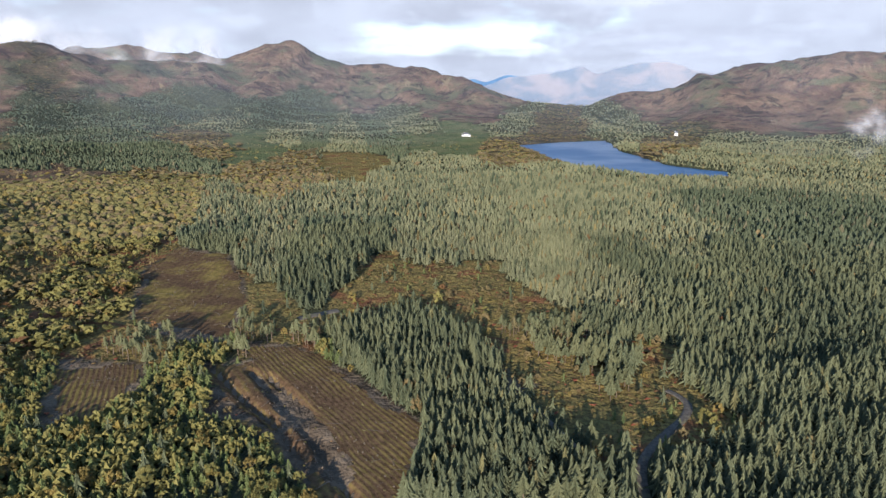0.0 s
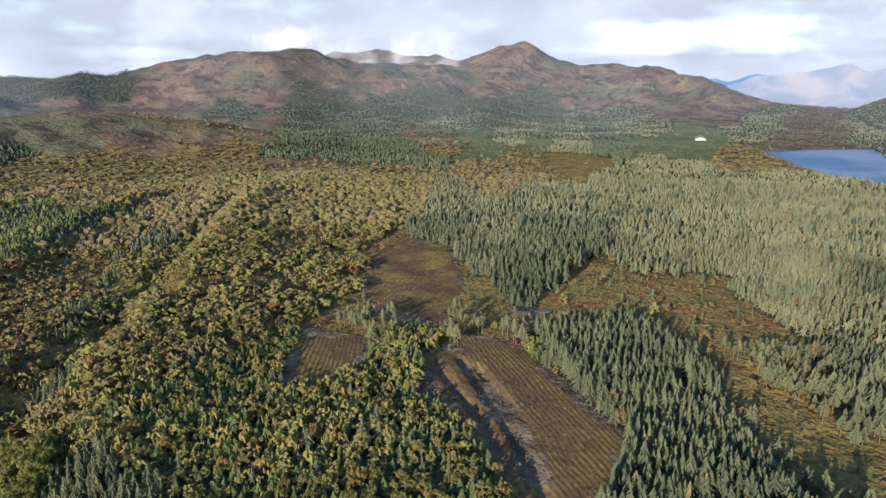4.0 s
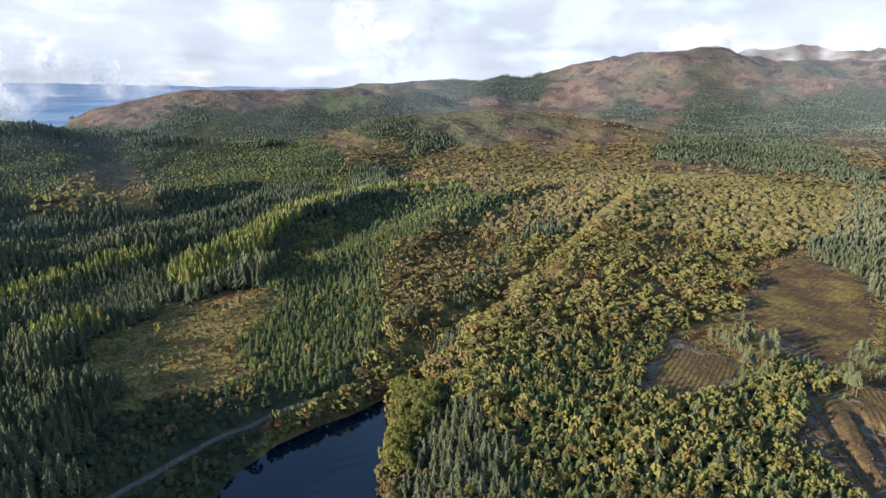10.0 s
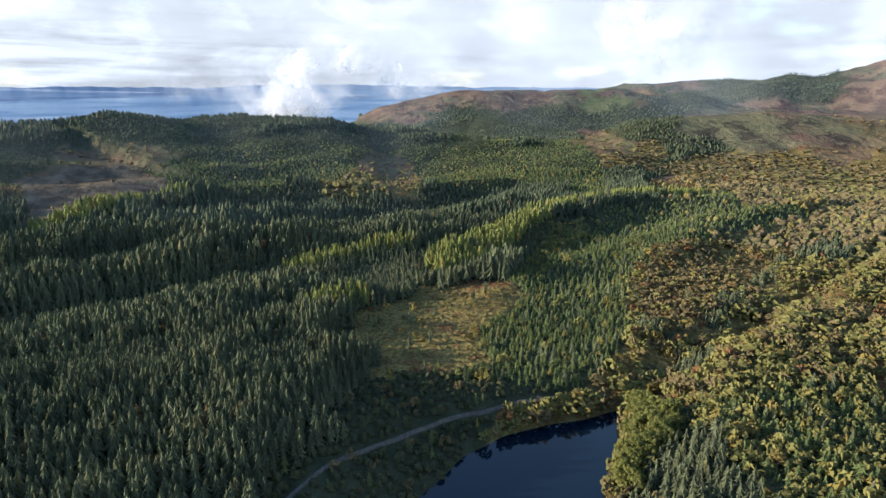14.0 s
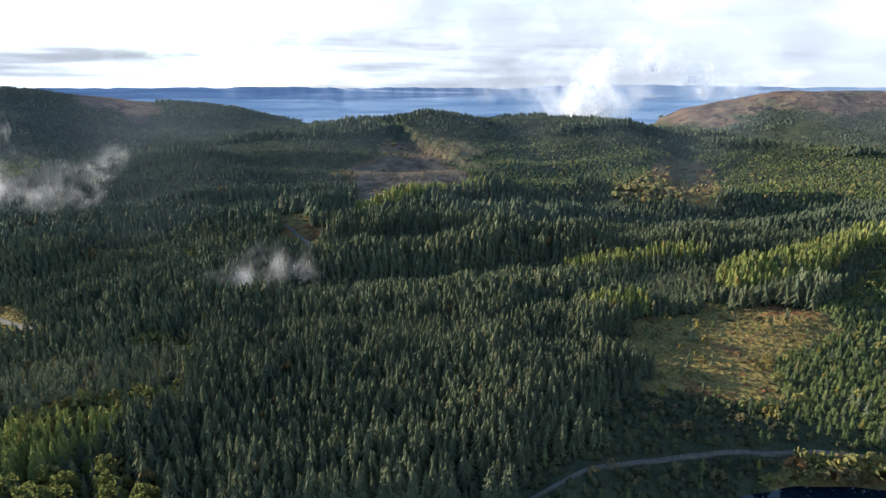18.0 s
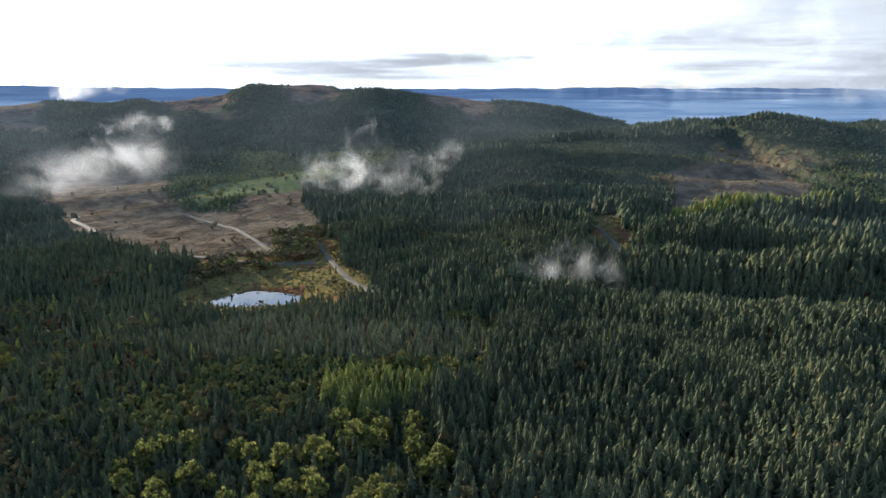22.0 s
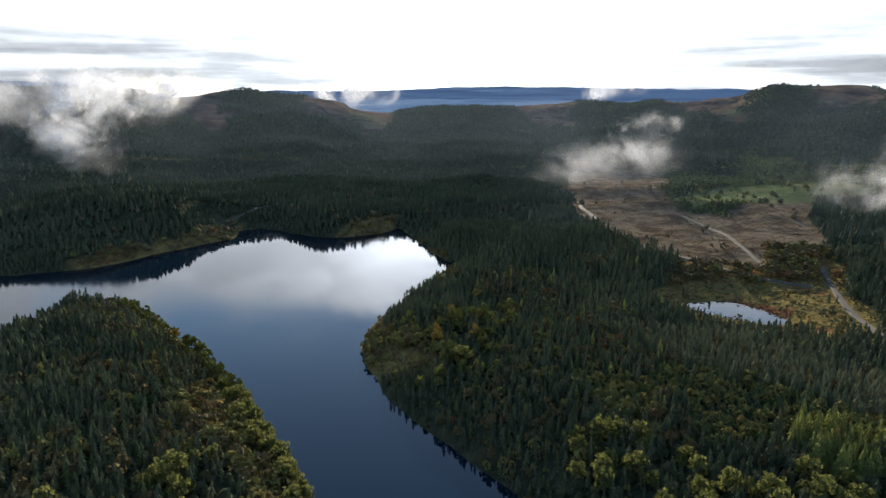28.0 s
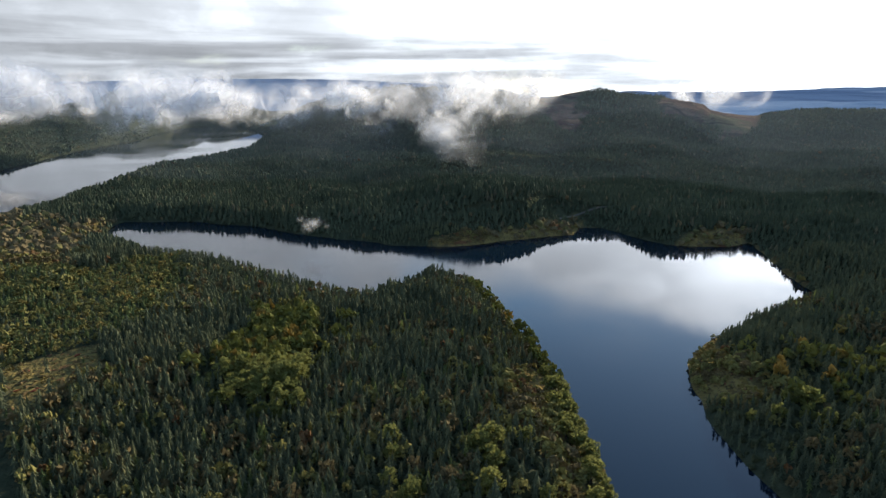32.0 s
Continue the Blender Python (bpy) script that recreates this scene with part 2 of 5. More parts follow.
def land(x, y):
    """Height of the ground."""
    x, y = np.asarray(x, float), np.asarray(y, float)
    r = np.hypot(x, y)
    z = 3.0 + np.clip(r - 900, 0, 3000) * 0.006 + np.zeros_like(x)
    total = np.exp(np.clip(z / 6.0, 0, 80))
    for line, tops, w, rough in CRESTS:
        d, s = near_line(line, x, y)
        top = np.interp(s, np.arange(len(tops)), tops)
        h = top / (1 + (d / w) ** 2) ** 1.4
        total = total + np.exp(np.clip(h / 6.0, 0, 80))
        z = np.maximum(z, h)
    z = 6.0 * np.log(total) - 6.0 * np.log(len(CRESTS) * 0.35)
    grow = np.clip((r - 300) / 2500, 0, 1)
    z = z + fbm(x, y, 150, 3) * (1.6 + 7 * grow) + (fbm(x, y, 620, 6, 0.66) + 0.6 * (1 - 2 * np.abs(vnoise(x + 90, y, 260)))) * (15 + 23 * np.clip((np.degrees(np.arctan2(x, y)) + 60) / 20, 0, 1)) * grow ** 1.5 * np.clip(z / 90, 0, 1)
    # long folds in the wooded slopes, running with the larch belt
    u, v = (x * 0.477 - y * 0.879), (x * 0.879 + y * 0.477)
    az = np.degrees(np.arctan2(x, y))
    az = np.where(az > 100, az - 360, az)
    slope = np.clip((az + 132) / 12, 0, 1) * np.clip((-34 - az) / 10, 0, 1) * np.clip((r - 290) / 120, 0, 1) * np.clip((1500 - r) / 500, 0, 1)
    fold = 1 - np.abs(vnoise(u / 4.5 + 40, v, 92)) * 2
    z = z + slope * (5.0 * fold + 2.5 * vnoise(u / 3, v + 300, 38))
    east = np.clip((-176 - az) / 8, 0, 1) + np.clip((az + 172) / 8, 0, 1) * np.clip((-128 - az) / 8, 0, 1)
    z = z + east * np.clip((r - 560) / 150, 0, 1) * (1 - np.abs(vnoise(x / 2 + 80, y, 110)) * 2) * np.where(az < -210, 2.0, 9.0)
    # beyond the southern hills the land falls away to the plain
    z = z - np.clip(r - 1500, 0, 3500) * 0.036 * np.clip((az + 186) / 6, 0, 1) * np.clip((-76 - az) / 8, 0, 1) * np.clip((r - 1500) / 700, 0, 1) * np.where(z > 45, np.clip((r - 2050) / 400, 0, 1), 1.0)
    # low neck of the peninsula
    z = z - 5.5 * np.exp(-((az + 218) / 13) ** 2 - ((r - 440) / 110) ** 2)
    z = np.where(r < 1500, np.maximum(z, 1.2 + 0.4 * vnoise(x, y, 40)), z)
    # the pond lies in a flat hollow
    c = POND.mean(0)
    z = z - np.clip(z - 1.0, 0, 7) * np.exp(-((x - c[0]) ** 2 + (y - c[1]) ** 2) / 62.0 ** 2)
    d, s = near_line(BURN, x, y)
    z = z - np.clip(z - 1.5, 0, 9) * np.exp(-(d / 15) ** 2)
    for line in GULLIES:
        z = z - 2.4 * np.exp(-(near_line(line, x, y)[0] / 2.2) ** 2)
    for poly in WATERS:
        q = within(poly, x, y) + 2.5 * vnoise(x, y, 17) * np.clip(r / 500, 0.6, 3)
        z = np.where(q > -45, np.minimum(z, np.maximum(-q, 0) * 0.42 + np.where(q > 0, np.maximum(-q * 0.4, -4), 0.0)), z)
    return z


# ---- materials ----
def surface(name, build, rough=0.85, spec=0.2):
    m = bpy.data.materials.new(name)
    m.use_nodes = True
    nt = Nodes(m.node_tree)
    b = nt.add("BsdfPrincipled")
    b.inputs["Roughness"].default_value = rough
    b.inputs["Specular IOR Level"].default_value = spec
    out = nt.add("OutputMaterial")
    nt.link(b.outputs[0], out.inputs[0])
    build(nt, b)
    return m


def position(nt):
    return nt.add("NewGeometry").outputs["Position"]


def bump(nt, b, height, strength=0.5, distance=0.5):
    n = nt.add("Bump")
    n.inputs["Strength"].default_value, n.inputs["Distance"].default_value = strength, distance
    nt.link(height, n.inputs["Height"])
    nt.link(n.outputs[0], b.inputs["Normal"])


def attribute(nt, name):
    return nt.add("Attribute", attribute_name=name).outputs["Fac"]


def foliage(name, dark, light, odd=None, odd_share=0.0, glow=0.25):
    """Leaves or needles: each plant has its own tint between two tones, with a share of odd ones."""

    def build(nt, b):
        p = position(nt)
        tint = attribute(nt, "tint")
        stand = noise_(nt, p, 0.012, 3, 0.6)
        f = math_(nt, "ADD", math_(nt, "MULTIPLY", tint, 0.55), math_(nt, "MULTIPLY", ramp_(nt, stand, 0.38, 0.62), 0.45))
        col = mix_(nt, f, dark, light)
        if odd:
            col = mix_(nt, math_(nt, "GREATER_THAN", tint, 1 - odd_share), col, odd)
        col = mix_(nt, ramp_(nt, noise_(nt, p, 2.2, 3, 0.65), 0.36, 0.66, 0.0, 0.8), mix_(nt, 0.10, col, (0.30, 0.30, 0.14)), mix_(nt, 0.40, col, (0.014, 0.018, 0.009)))
        nt.link(col, b.inputs["Base Color"])
        trans = nt.add("BsdfTranslucent")
        nt.link(col, trans.inputs[0])
        mixed = nt.add("MixShader")
        mixed.inputs[0].default_value = glow
        nt.link(b.outputs[0], mixed.inputs[1])
        nt.link(trans.outputs[0], mixed.inputs[2])
        out = [n for n in nt.tree.nodes if n.type == "OUTPUT_MATERIAL"][0]
        nt.link(mixed.outputs[0], out.inputs[0])

    return surface(name, build, 0.95, 0.03)


def ground_build(nt, b):
    p = position(nt)
    grass = mix_(nt, ramp_(nt, noise_(nt, p, 0.05, 5, 0.6), 0.35, 0.65), (0.175, 0.142, 0.048), (0.275, 0.200, 0.064))
    grass = mix_(nt, ramp_(nt, noise_(nt, p, 0.6, 4, 0.65), 0.4, 0.7), grass, (0.085, 0.06, 0.03))
    grass = mix_(nt, ramp_(nt, noise_(nt, p, 0.028, 3, 0.6, 0.8), 0.54, 0.64, 0.0, 0.8), grass, (0.17, 0.065, 0.036))
    heath = mix_(nt, ramp_(nt, noise_(nt, p, 0.014, 6, 0.62), 0.38, 0.62), (0.082, 0.054, 0.044), (0.160, 0.108, 0.074))
    heath = mix_(nt, ramp_(nt, noise_(nt, p, 0.09, 5, 0.65), 0.5, 0.75), heath, (0.075, 0.082, 0.050))
    heath = mix_(nt, ramp_(nt, noise_(nt, p, 0.0045, 6, 0.66, 0.6), 0.48, 0.60, 0.0, 0.75), heath, (0.085, 0.095, 0.055))
    heath = mix_(nt, ramp_(nt, noise_(nt, p, 0.03, 6, 0.7, 0.5), 0.62, 0.72, 0.0, 0.6), heath, (0.19, 0.18, 0.17))
    heath = mix_(nt, ramp_(nt, noise_(nt, p, 0.017, 6, 0.7, 0.8), 0.53, 0.60, 0.0, 0.75), heath, (0.034, 0.030, 0.027))
    heath = mix_(nt, ramp_(nt, noise_(nt, p, 0.011, 6, 0.68, 1.2), 0.58, 0.64, 0.0, 0.6), heath, (0.19, 0.155, 0.095))
    floor_ = mix_(nt, ramp_(nt, noise_(nt, p, 0.08, 4, 0.6), 0.35, 0.65), (0.036, 0.042, 0.024), (0.060, 0.064, 0.036))
    green = mix_(nt, ramp_(nt, noise_(nt, p, 0.03, 4, 0.6), 0.4, 0.65), (0.090, 0.110, 0.05), (0.13, 0.130, 0.065))
    col = mix_(nt, attribute(nt, "moor"), floor_, heath)
    col = mix_(nt, attribute(nt, "rough_grass"), col, grass)
    col = mix_(nt, attribute(nt, "pasture"), col, green)
    bare = mix_(nt, ramp_(nt, noise_(nt, p, 0.045, 5, 0.65), 0.38, 0.62), (0.075, 0.058, 0.040), (0.160, 0.125, 0.085))
    col = mix_(nt, attribute(nt, "felled"), col, bare)
    nt.link(col, b.inputs["Base Color"])
    bump(nt, b, math_(nt, "ADD", noise_(nt, p, 0.35, 5, 0.65), math_(nt, "MULTIPLY", noise_(nt, p, 0.03, 5, 0.65), 9.0)), 0.9, 1.2)


GROUND = surface("ground", ground_build, 0.95, 0.0)


def water_build(nt, b):
    p = position(nt)
    b.inputs["Base Color"].default_value = (0.003, 0.009, 0.018, 1)
    b.inputs["IOR"].default_value = 1.33
    b.inputs["Specular IOR Level"].default_value = 0.5
    rough = ramp_(nt, noise_(nt, p, 0.006, 3, 0.6), 0.45, 0.62, 0.03, 0.10)
    nt.link(rough, b.inputs["Roughness"])
    bump(nt, b, noise_(nt, p, 0.5, 4, 0.6), 0.05, 0.08)


WATER = surface("loch_water", water_build, 0.04, 0.5)


def rippled_build(nt, b):
    water_build(nt, b)
    p = position(nt)
    # blue of the reflected sky is put into the base colour
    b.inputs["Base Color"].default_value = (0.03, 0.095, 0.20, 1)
    b.inputs["Specular IOR Level"].default_value = 0.3
    rough = ramp_(nt, noise_(nt, p, 0.004, 3, 0.6), 0.4, 0.6, 0.30, 0.45)
    nt.link(rough, b.inputs["Roughness"])


RIPPLED = surface("ruffled_sky_painted_water", rippled_build, 0.3, 0.5)


def gravel_build(nt, b):
    p = position(nt)
    col = mix_(nt, ramp_(nt, noise_(nt, p, 0.9, 5, 0.65), 0.35, 0.65), (0.066, 0.058, 0.046), (0.118, 0.104, 0.082))
    col = mix_(nt, ramp_(nt, noise_(nt, p, 0.12, 3, 0.6), 0.55, 0.75), col, (0.14, 0.13, 0.07))
    nt.link(col, b.inputs["Base Color"])
    bump(nt, b, noise_(nt, p, 3.0, 4, 0.6), 0.4, 0.1)


GRAVEL = surface("gravel", gravel_build, 0.9, 0.2)


def soil_build(nt, b):
    p = position(nt)
    earth = mix_(nt, ramp_(nt, noise_(nt, p, 0.5, 5, 0.65), 0.3, 0.7), (0.058, 0.036, 0.023), (0.128, 0.080, 0.047))
    weed = mix_(nt, ramp_(nt, noise_(nt, p, 0.25, 4, 0.6), 0.35, 0.65), (0.150, 0.122, 0.034), (0.240, 0.180, 0.055))
    share = math_(nt, "MULTIPLY", ramp_(nt, attribute(nt, "ridge"), 0.3, 1.0, 0.08, 0.85), ramp_(nt, noise_(nt, p, 0.05, 4, 0.6, 0.6), 0.34, 0.58, 0.30, 1.0))
    nt.link(mix_(nt, share, earth, weed), b.inputs["Base Color"])
    bump(nt, b, noise_(nt, p, 1.2, 5, 0.7), 0.7, 0.5)


SOIL = surface("planting_ground", soil_build, 0.95, 0.0)


def hill_material(name, a, b_, scale):
    def build(nt, b):
        p = position(nt)
        col = mix_(nt, ramp_(nt, noise_(nt, p, scale, 6, 0.62), 0.36, 0.64), a, b_)
        nt.link(col, b.inputs["Base Color"])

    return surface(name, build, 1.0, 0.0)


# aerial haze over the far hills is put into these base colours
HAZE_BLUE_HILL = hill_material("haze_blue_peaks", (0.055, 0.13, 0.25), (0.09, 0.18, 0.30), 0.006)
HAZE_PALE_HILL = hill_material("haze_pale_range", (0.15, 0.19, 0.25), (0.25, 0.25, 0.28), 0.005)


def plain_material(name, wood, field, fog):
    """Low country seen edge on: woods and fields in haze-blue tones, lying fog painted as long level bands."""

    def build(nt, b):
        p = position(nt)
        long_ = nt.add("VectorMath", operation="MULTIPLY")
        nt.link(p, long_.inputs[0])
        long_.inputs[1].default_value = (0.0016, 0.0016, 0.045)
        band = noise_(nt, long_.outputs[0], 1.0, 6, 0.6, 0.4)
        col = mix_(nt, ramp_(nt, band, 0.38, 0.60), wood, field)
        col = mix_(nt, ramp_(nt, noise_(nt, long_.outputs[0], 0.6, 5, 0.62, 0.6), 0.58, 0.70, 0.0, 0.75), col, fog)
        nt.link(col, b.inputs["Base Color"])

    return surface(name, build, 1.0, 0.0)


# the blue of distance haze is painted into the wood and field tones
HAZE_PALE_PLAIN = plain_material("haze_pale_lowland", (0.13, 0.21, 0.32), (0.22, 0.30, 0.40), (0.58, 0.61, 0.65))
HAZE_BLUE_PLAIN = plain_material("haze_blue_plain", (0.15, 0.21, 0.305), (0.22, 0.29, 0.385), (0.50, 0.53, 0.57))


def bark_build(nt, b):
    p = position(nt)
    nt.link(mix_(nt, ramp_(nt, noise_(nt, p, 1.5, 4, 0.6), 0.3, 0.7), (0.07, 0.055, 0.040), (0.17, 0.130, 0.095)), b.inputs["Base Color"])


BARK = surface("bark", bark_build, 0.95, 0.1)
LEAVES = {
    "spruce": foliage("spruce_needles", (0.053, 0.070, 0.046), (0.138, 0.150, 0.082), (0.16, 0.15, 0.07), 0.02, 0.22),
    "grey_spruce": foliage("grey_spruce_needles", (0.125, 0.138, 0.082), (0.225, 0.228, 0.130), (0.22, 0.18, 0.08), 0.05, 0.28),
    "young_spruce": foliage("young_spruce_needles", (0.078, 0.110, 0.044), (0.175, 0.205, 0.072), (0.24, 0.20, 0.05), 0.06, 0.35),
    "larch": foliage("larch_needles", (0.215, 0.245, 0.072), (0.35, 0.36, 0.110), (0.30, 0.24, 0.07), 0.08, 0.45),
    "green_birch": foliage("green_birch_leaves", (0.160, 0.150, 0.050), (0.280, 0.250, 0.078), (0.25, 0.19, 0.05), 0.05, 0.36),
    "gold_birch": foliage("gold_birch_leaves", (0.190, 0.145, 0.045), (0.290, 0.215, 0.065), (0.26, 0.20, 0.06), 0.05, 0.36),
    "dim_birch": foliage("dim_birch_twigs", (0.125, 0.096, 0.048), (0.215, 0.160, 0.074), (0.20, 0.10, 0.045), 0.05, 0.35),
    "oak": foliage("oak_leaves", (0.150, 0.165, 0.046), (0.27, 0.27, 0.08), (0.34, 0.25, 0.07), 0.08, 0.58),
    "pine": foliage("pine_needles", (0.085, 0.098, 0.055), (0.170, 0.175, 0.090), (0.17, 0.14, 0.07), 0.04, 0.3),
    "bracken": foliage("bracken", (0.150, 0.098, 0.046), (0.250, 0.160, 0.064), (0.24, 0.070, 0.042), 0.18, 0.3),
    "tussock": foliage("tussock_grass", (0.170, 0.142, 0.050), (0.280, 0.225, 0.076), (0.21, 0.11, 0.05), 0.10, 0.35),
    # thicket colour is darkened to stand in for shade on the ground
    "thicket": foliage("shade_dark_thicket_leaves", (0.040, 0.047, 0.026), (0.080, 0.086, 0.042), (0.13, 0.105, 0.05), 0.06, 0.3),
}
# far copies of the leaf colours, retoned to stand in for aerial haze
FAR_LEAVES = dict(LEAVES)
FAR_LEAVES["spruce"] = foliage("far_haze_spruce_needles", (0.036, 0.052, 0.034), (0.092, 0.112, 0.070), (0.12, 0.11, 0.07), 0.05, 0.15)
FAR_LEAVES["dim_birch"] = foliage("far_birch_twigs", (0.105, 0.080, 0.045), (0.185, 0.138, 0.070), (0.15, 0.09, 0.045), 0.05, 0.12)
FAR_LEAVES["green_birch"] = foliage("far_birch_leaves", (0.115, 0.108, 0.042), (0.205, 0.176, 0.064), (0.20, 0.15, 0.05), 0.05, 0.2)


def mist_build(nt, b):
    p = position(nt)
    edge = attribute(nt, "edge")
    size = attribute(nt, "span")
    q = nt.add("VectorMath", operation="DIVIDE")
    nt.link(p, q.inputs[0])
    nt.link(size, q.inputs[1])
    curl = noise_(nt, q.outputs[0], 3.4, 5, 0.58, 0.8)
    big = noise_(nt, q.outputs[0], 1.3, 4, 0.6, 0.6)
    dense = math_(nt, "MULTIPLY", math_(nt, "POWER", edge, 1.4), math_(nt, "MULTIPLY", ramp_(nt, curl, 0.36, 0.66), ramp_(nt, big, 0.40, 0.62, 0.05, 1.0)))
    dense = math_(nt, "MULTIPLY", dense, attribute(nt, "thick"))
    b.inputs["Base Color"].default_value = (0.92, 0.93, 0.95, 1)
    white = nt.add("BsdfTranslucent")
    white.inputs[0].default_value = (0.92, 0.93, 0.95, 1)
    body = nt.add("MixShader")
    body.inputs[0].default_value = 0.5
    nt.link(b.outputs[0], body.inputs[1])
    nt.link(white.outputs[0], body.inputs[2])
    clear = nt.add("BsdfTransparent")
    both = nt.add("MixShader")
    nt.link(dense, both.inputs[0])
    nt.link(clear.outputs[0], both.inputs[1])
    nt.link(body.outputs[0], both.inputs[2])
    out = [n for n in nt.tree.nodes if n.type == "OUTPUT_MATERIAL"][0]
    nt.link(both.outputs[0], out.inputs[0])


MIST = surface("mist", mist_build, 1.0, 0.0)


def plain_build(dark, light, scale):
    def build(nt, b):
        p = position(nt)
        nt.link(mix_(nt, ramp_(nt, noise_(nt, p, scale, 4, 0.6), 0.3, 0.7), dark, light), b.inputs["Base Color"])

    return build


# blue see-through surface for added sheets that imitate aerial haze
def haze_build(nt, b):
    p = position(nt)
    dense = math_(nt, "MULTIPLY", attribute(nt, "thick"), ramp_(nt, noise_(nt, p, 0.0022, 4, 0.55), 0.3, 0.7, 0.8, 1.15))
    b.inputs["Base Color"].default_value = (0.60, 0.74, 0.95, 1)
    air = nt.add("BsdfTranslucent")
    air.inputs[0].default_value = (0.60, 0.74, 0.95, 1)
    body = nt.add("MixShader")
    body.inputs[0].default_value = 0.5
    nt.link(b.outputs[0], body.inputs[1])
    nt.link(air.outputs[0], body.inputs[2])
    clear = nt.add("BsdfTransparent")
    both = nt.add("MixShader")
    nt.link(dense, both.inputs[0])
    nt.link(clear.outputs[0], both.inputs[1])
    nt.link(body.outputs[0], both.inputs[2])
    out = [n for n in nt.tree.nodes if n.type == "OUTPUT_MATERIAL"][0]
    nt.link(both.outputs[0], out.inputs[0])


HAZE = surface("haze_sheet", haze_build, 1.0, 0.0)
HARL = surface("white_harling", plain_build((0.66, 0.65, 0.61), (0.80, 0.79, 0.76), 0.8), 0.9, 0.2)
SLATE = surface("slate", plain_build((0.07, 0.075, 0.085), (0.13, 0.135, 0.15), 1.5), 0.6, 0.3)
PANE = surface("window_glass", plain_build((0.02, 0.025, 0.03), (0.03, 0.035, 0.04), 0.5), 0.08, 0.5)
CUT_WOOD = surface("weathered_wood", plain_build((0.085, 0.066, 0.048), (0.17, 0.138, 0.10), 2.0), 0.9, 0.15)


# ---- ground ----
def mesh_object(name, verts, faces, material, attrs=(), smooth=False):
    """One mesh from arrays; faces is an array with three or four corners in a row."""
    me = bpy.data.meshes.new(name)
    faces = np.asarray(faces, np.int32)
    n, k = faces.shape
    me.vertices.add(len(verts))
    me.vertices.foreach_set("co", np.asarray(verts, np.float32).ravel())
    me.loops.add(n * k)
    me.loops.foreach_set("vertex_index", faces.ravel())
    me.polygons.add(n)
    me.polygons.foreach_set("loop_start", np.arange(0, n * k, k, dtype=np.int32))
    me.polygons.foreach_set("use_smooth", np.full(n, smooth))
    me.update(calc_edges=True)
    for key, values in attrs:
        me.attributes.new(key, "FLOAT", "POINT").data.foreach_set("value", np.asarray(values, np.float32))
    me.materials.append(material)
    return new(name, me)


def sheet(na, nr):
    q = np.arange((na - 1) * nr).reshape(na - 1, nr)[:, :-1].ravel()
    return np.stack([q, q + nr, q + nr + 1, q + 1], 1)


# stands and open ground: points placed to fit the camera's view, by bearing and distance
STANDS = []
STANDS.append(("moor", ((-193, 1680), (-181, 1690), (-164, 1880), (-150, 1890), (-140, 1890), (-128, 1890), (-79, 2035), (-75, 2087), (-70, 2083), (-66, 2122), 
    (-60, 2608), (-56, 2662), (-53, 1299), (-52, 1352), (-49, 1264), (-48, 2359), (-44, 1270), (-42, 2432), (-42, 2631), (-40, 1268), (-35, 2357), (-27, 2533), 
    (-17, 2844), (-5, 2897), (0, 2616), (4, 2523), (18, 2408), (25, 2243))))
STANDS.append(("spruce", ((-238, 209), (-233, 338), (-233, 765), (-230, 216), (-230, 584), (-228, 353), (-227, 253), (-226, 310), (-224, 364), (-222, 353), 
    (-221, 212), (-221, 471), (-217, 400), (-214, 231), (-212, 186), (-207, 244), (-204, 286), (-204, 379), (-202, 190), (-200, 381), (-199, 217), (-199, 1640), 
    (-196, 288), (-196, 611), (-196, 1500), (-193, 1030), (-187, 1640), (-184, 598), (-184, 1450), (-183, 553), (-181, 743), (-172, 352), (-172, 1800), (-171, 631), 
    (-168, 226), (-166, 199), (-166, 791), (-166, 1650), (-165, 263), (-164, 632), (-162, 516), (-160, 344), (-160, 476), (-158, 232), (-157, 457))))
STANDS.append(("spruce", ((-157, 1800), (-155, 169), (-155, 295), (-154, 398), (-154, 449), (-153, 1379), (-152, 1650), (-151, 334), (-150, 234), (-149, 314), 
    (-147, 280), (-145, 218), (-145, 1700), (-145, 1860), (-141, 219), (-141, 1306), (-140, 293), (-139, 683), (-138, 449), (-137, 1650), (-136, 542), (-134, 423), 
    (-134, 1840), (-133, 754), (-132, 378), (-130, 1650), (-127, 215), (-124, 408), (-124, 542), (-122, 1850), (-121, 184), (-121, 221), (-121, 349), (-119, 526), 
    (-118, 264), (-116, 470), (-116, 899), (-111, 533), (-111, 715), (-110, 584), (-109, 903), (-107, 510), (-103, 1099), (-102, 359), (-102, 533))))
STANDS.append(("spruce", ((-98, 184), (-98, 1124), (-96, 495), (-95, 375), (-94, 446), (-92, 197), (-92, 224), (-92, 340), (-92, 652), (-92, 1187), (-92, 1207), 
    (-89, 503), (-87, 246), (-87, 1136), (-84, 525), (-83, 1100), (-82, 640), (-81, 378), (-81, 399), (-80, 1135), (-79, 542), (-79, 1179), (-77, 451), (-77, 1208), 
    (-76, 426), (-75, 828), (-74, 549), (-74, 1936), (-73, 1209), (-72, 1908), (-70, 399), (-70, 545), (-69, 580), (-69, 624), (-68, 1253), (-68, 2011), (-66, 1984), 
    (-65, 764), (-65, 1617), (-62, 1986), (-61, 2103), (-59, 965), (-59, 1267), (-58, 2243), (-55, 172))))
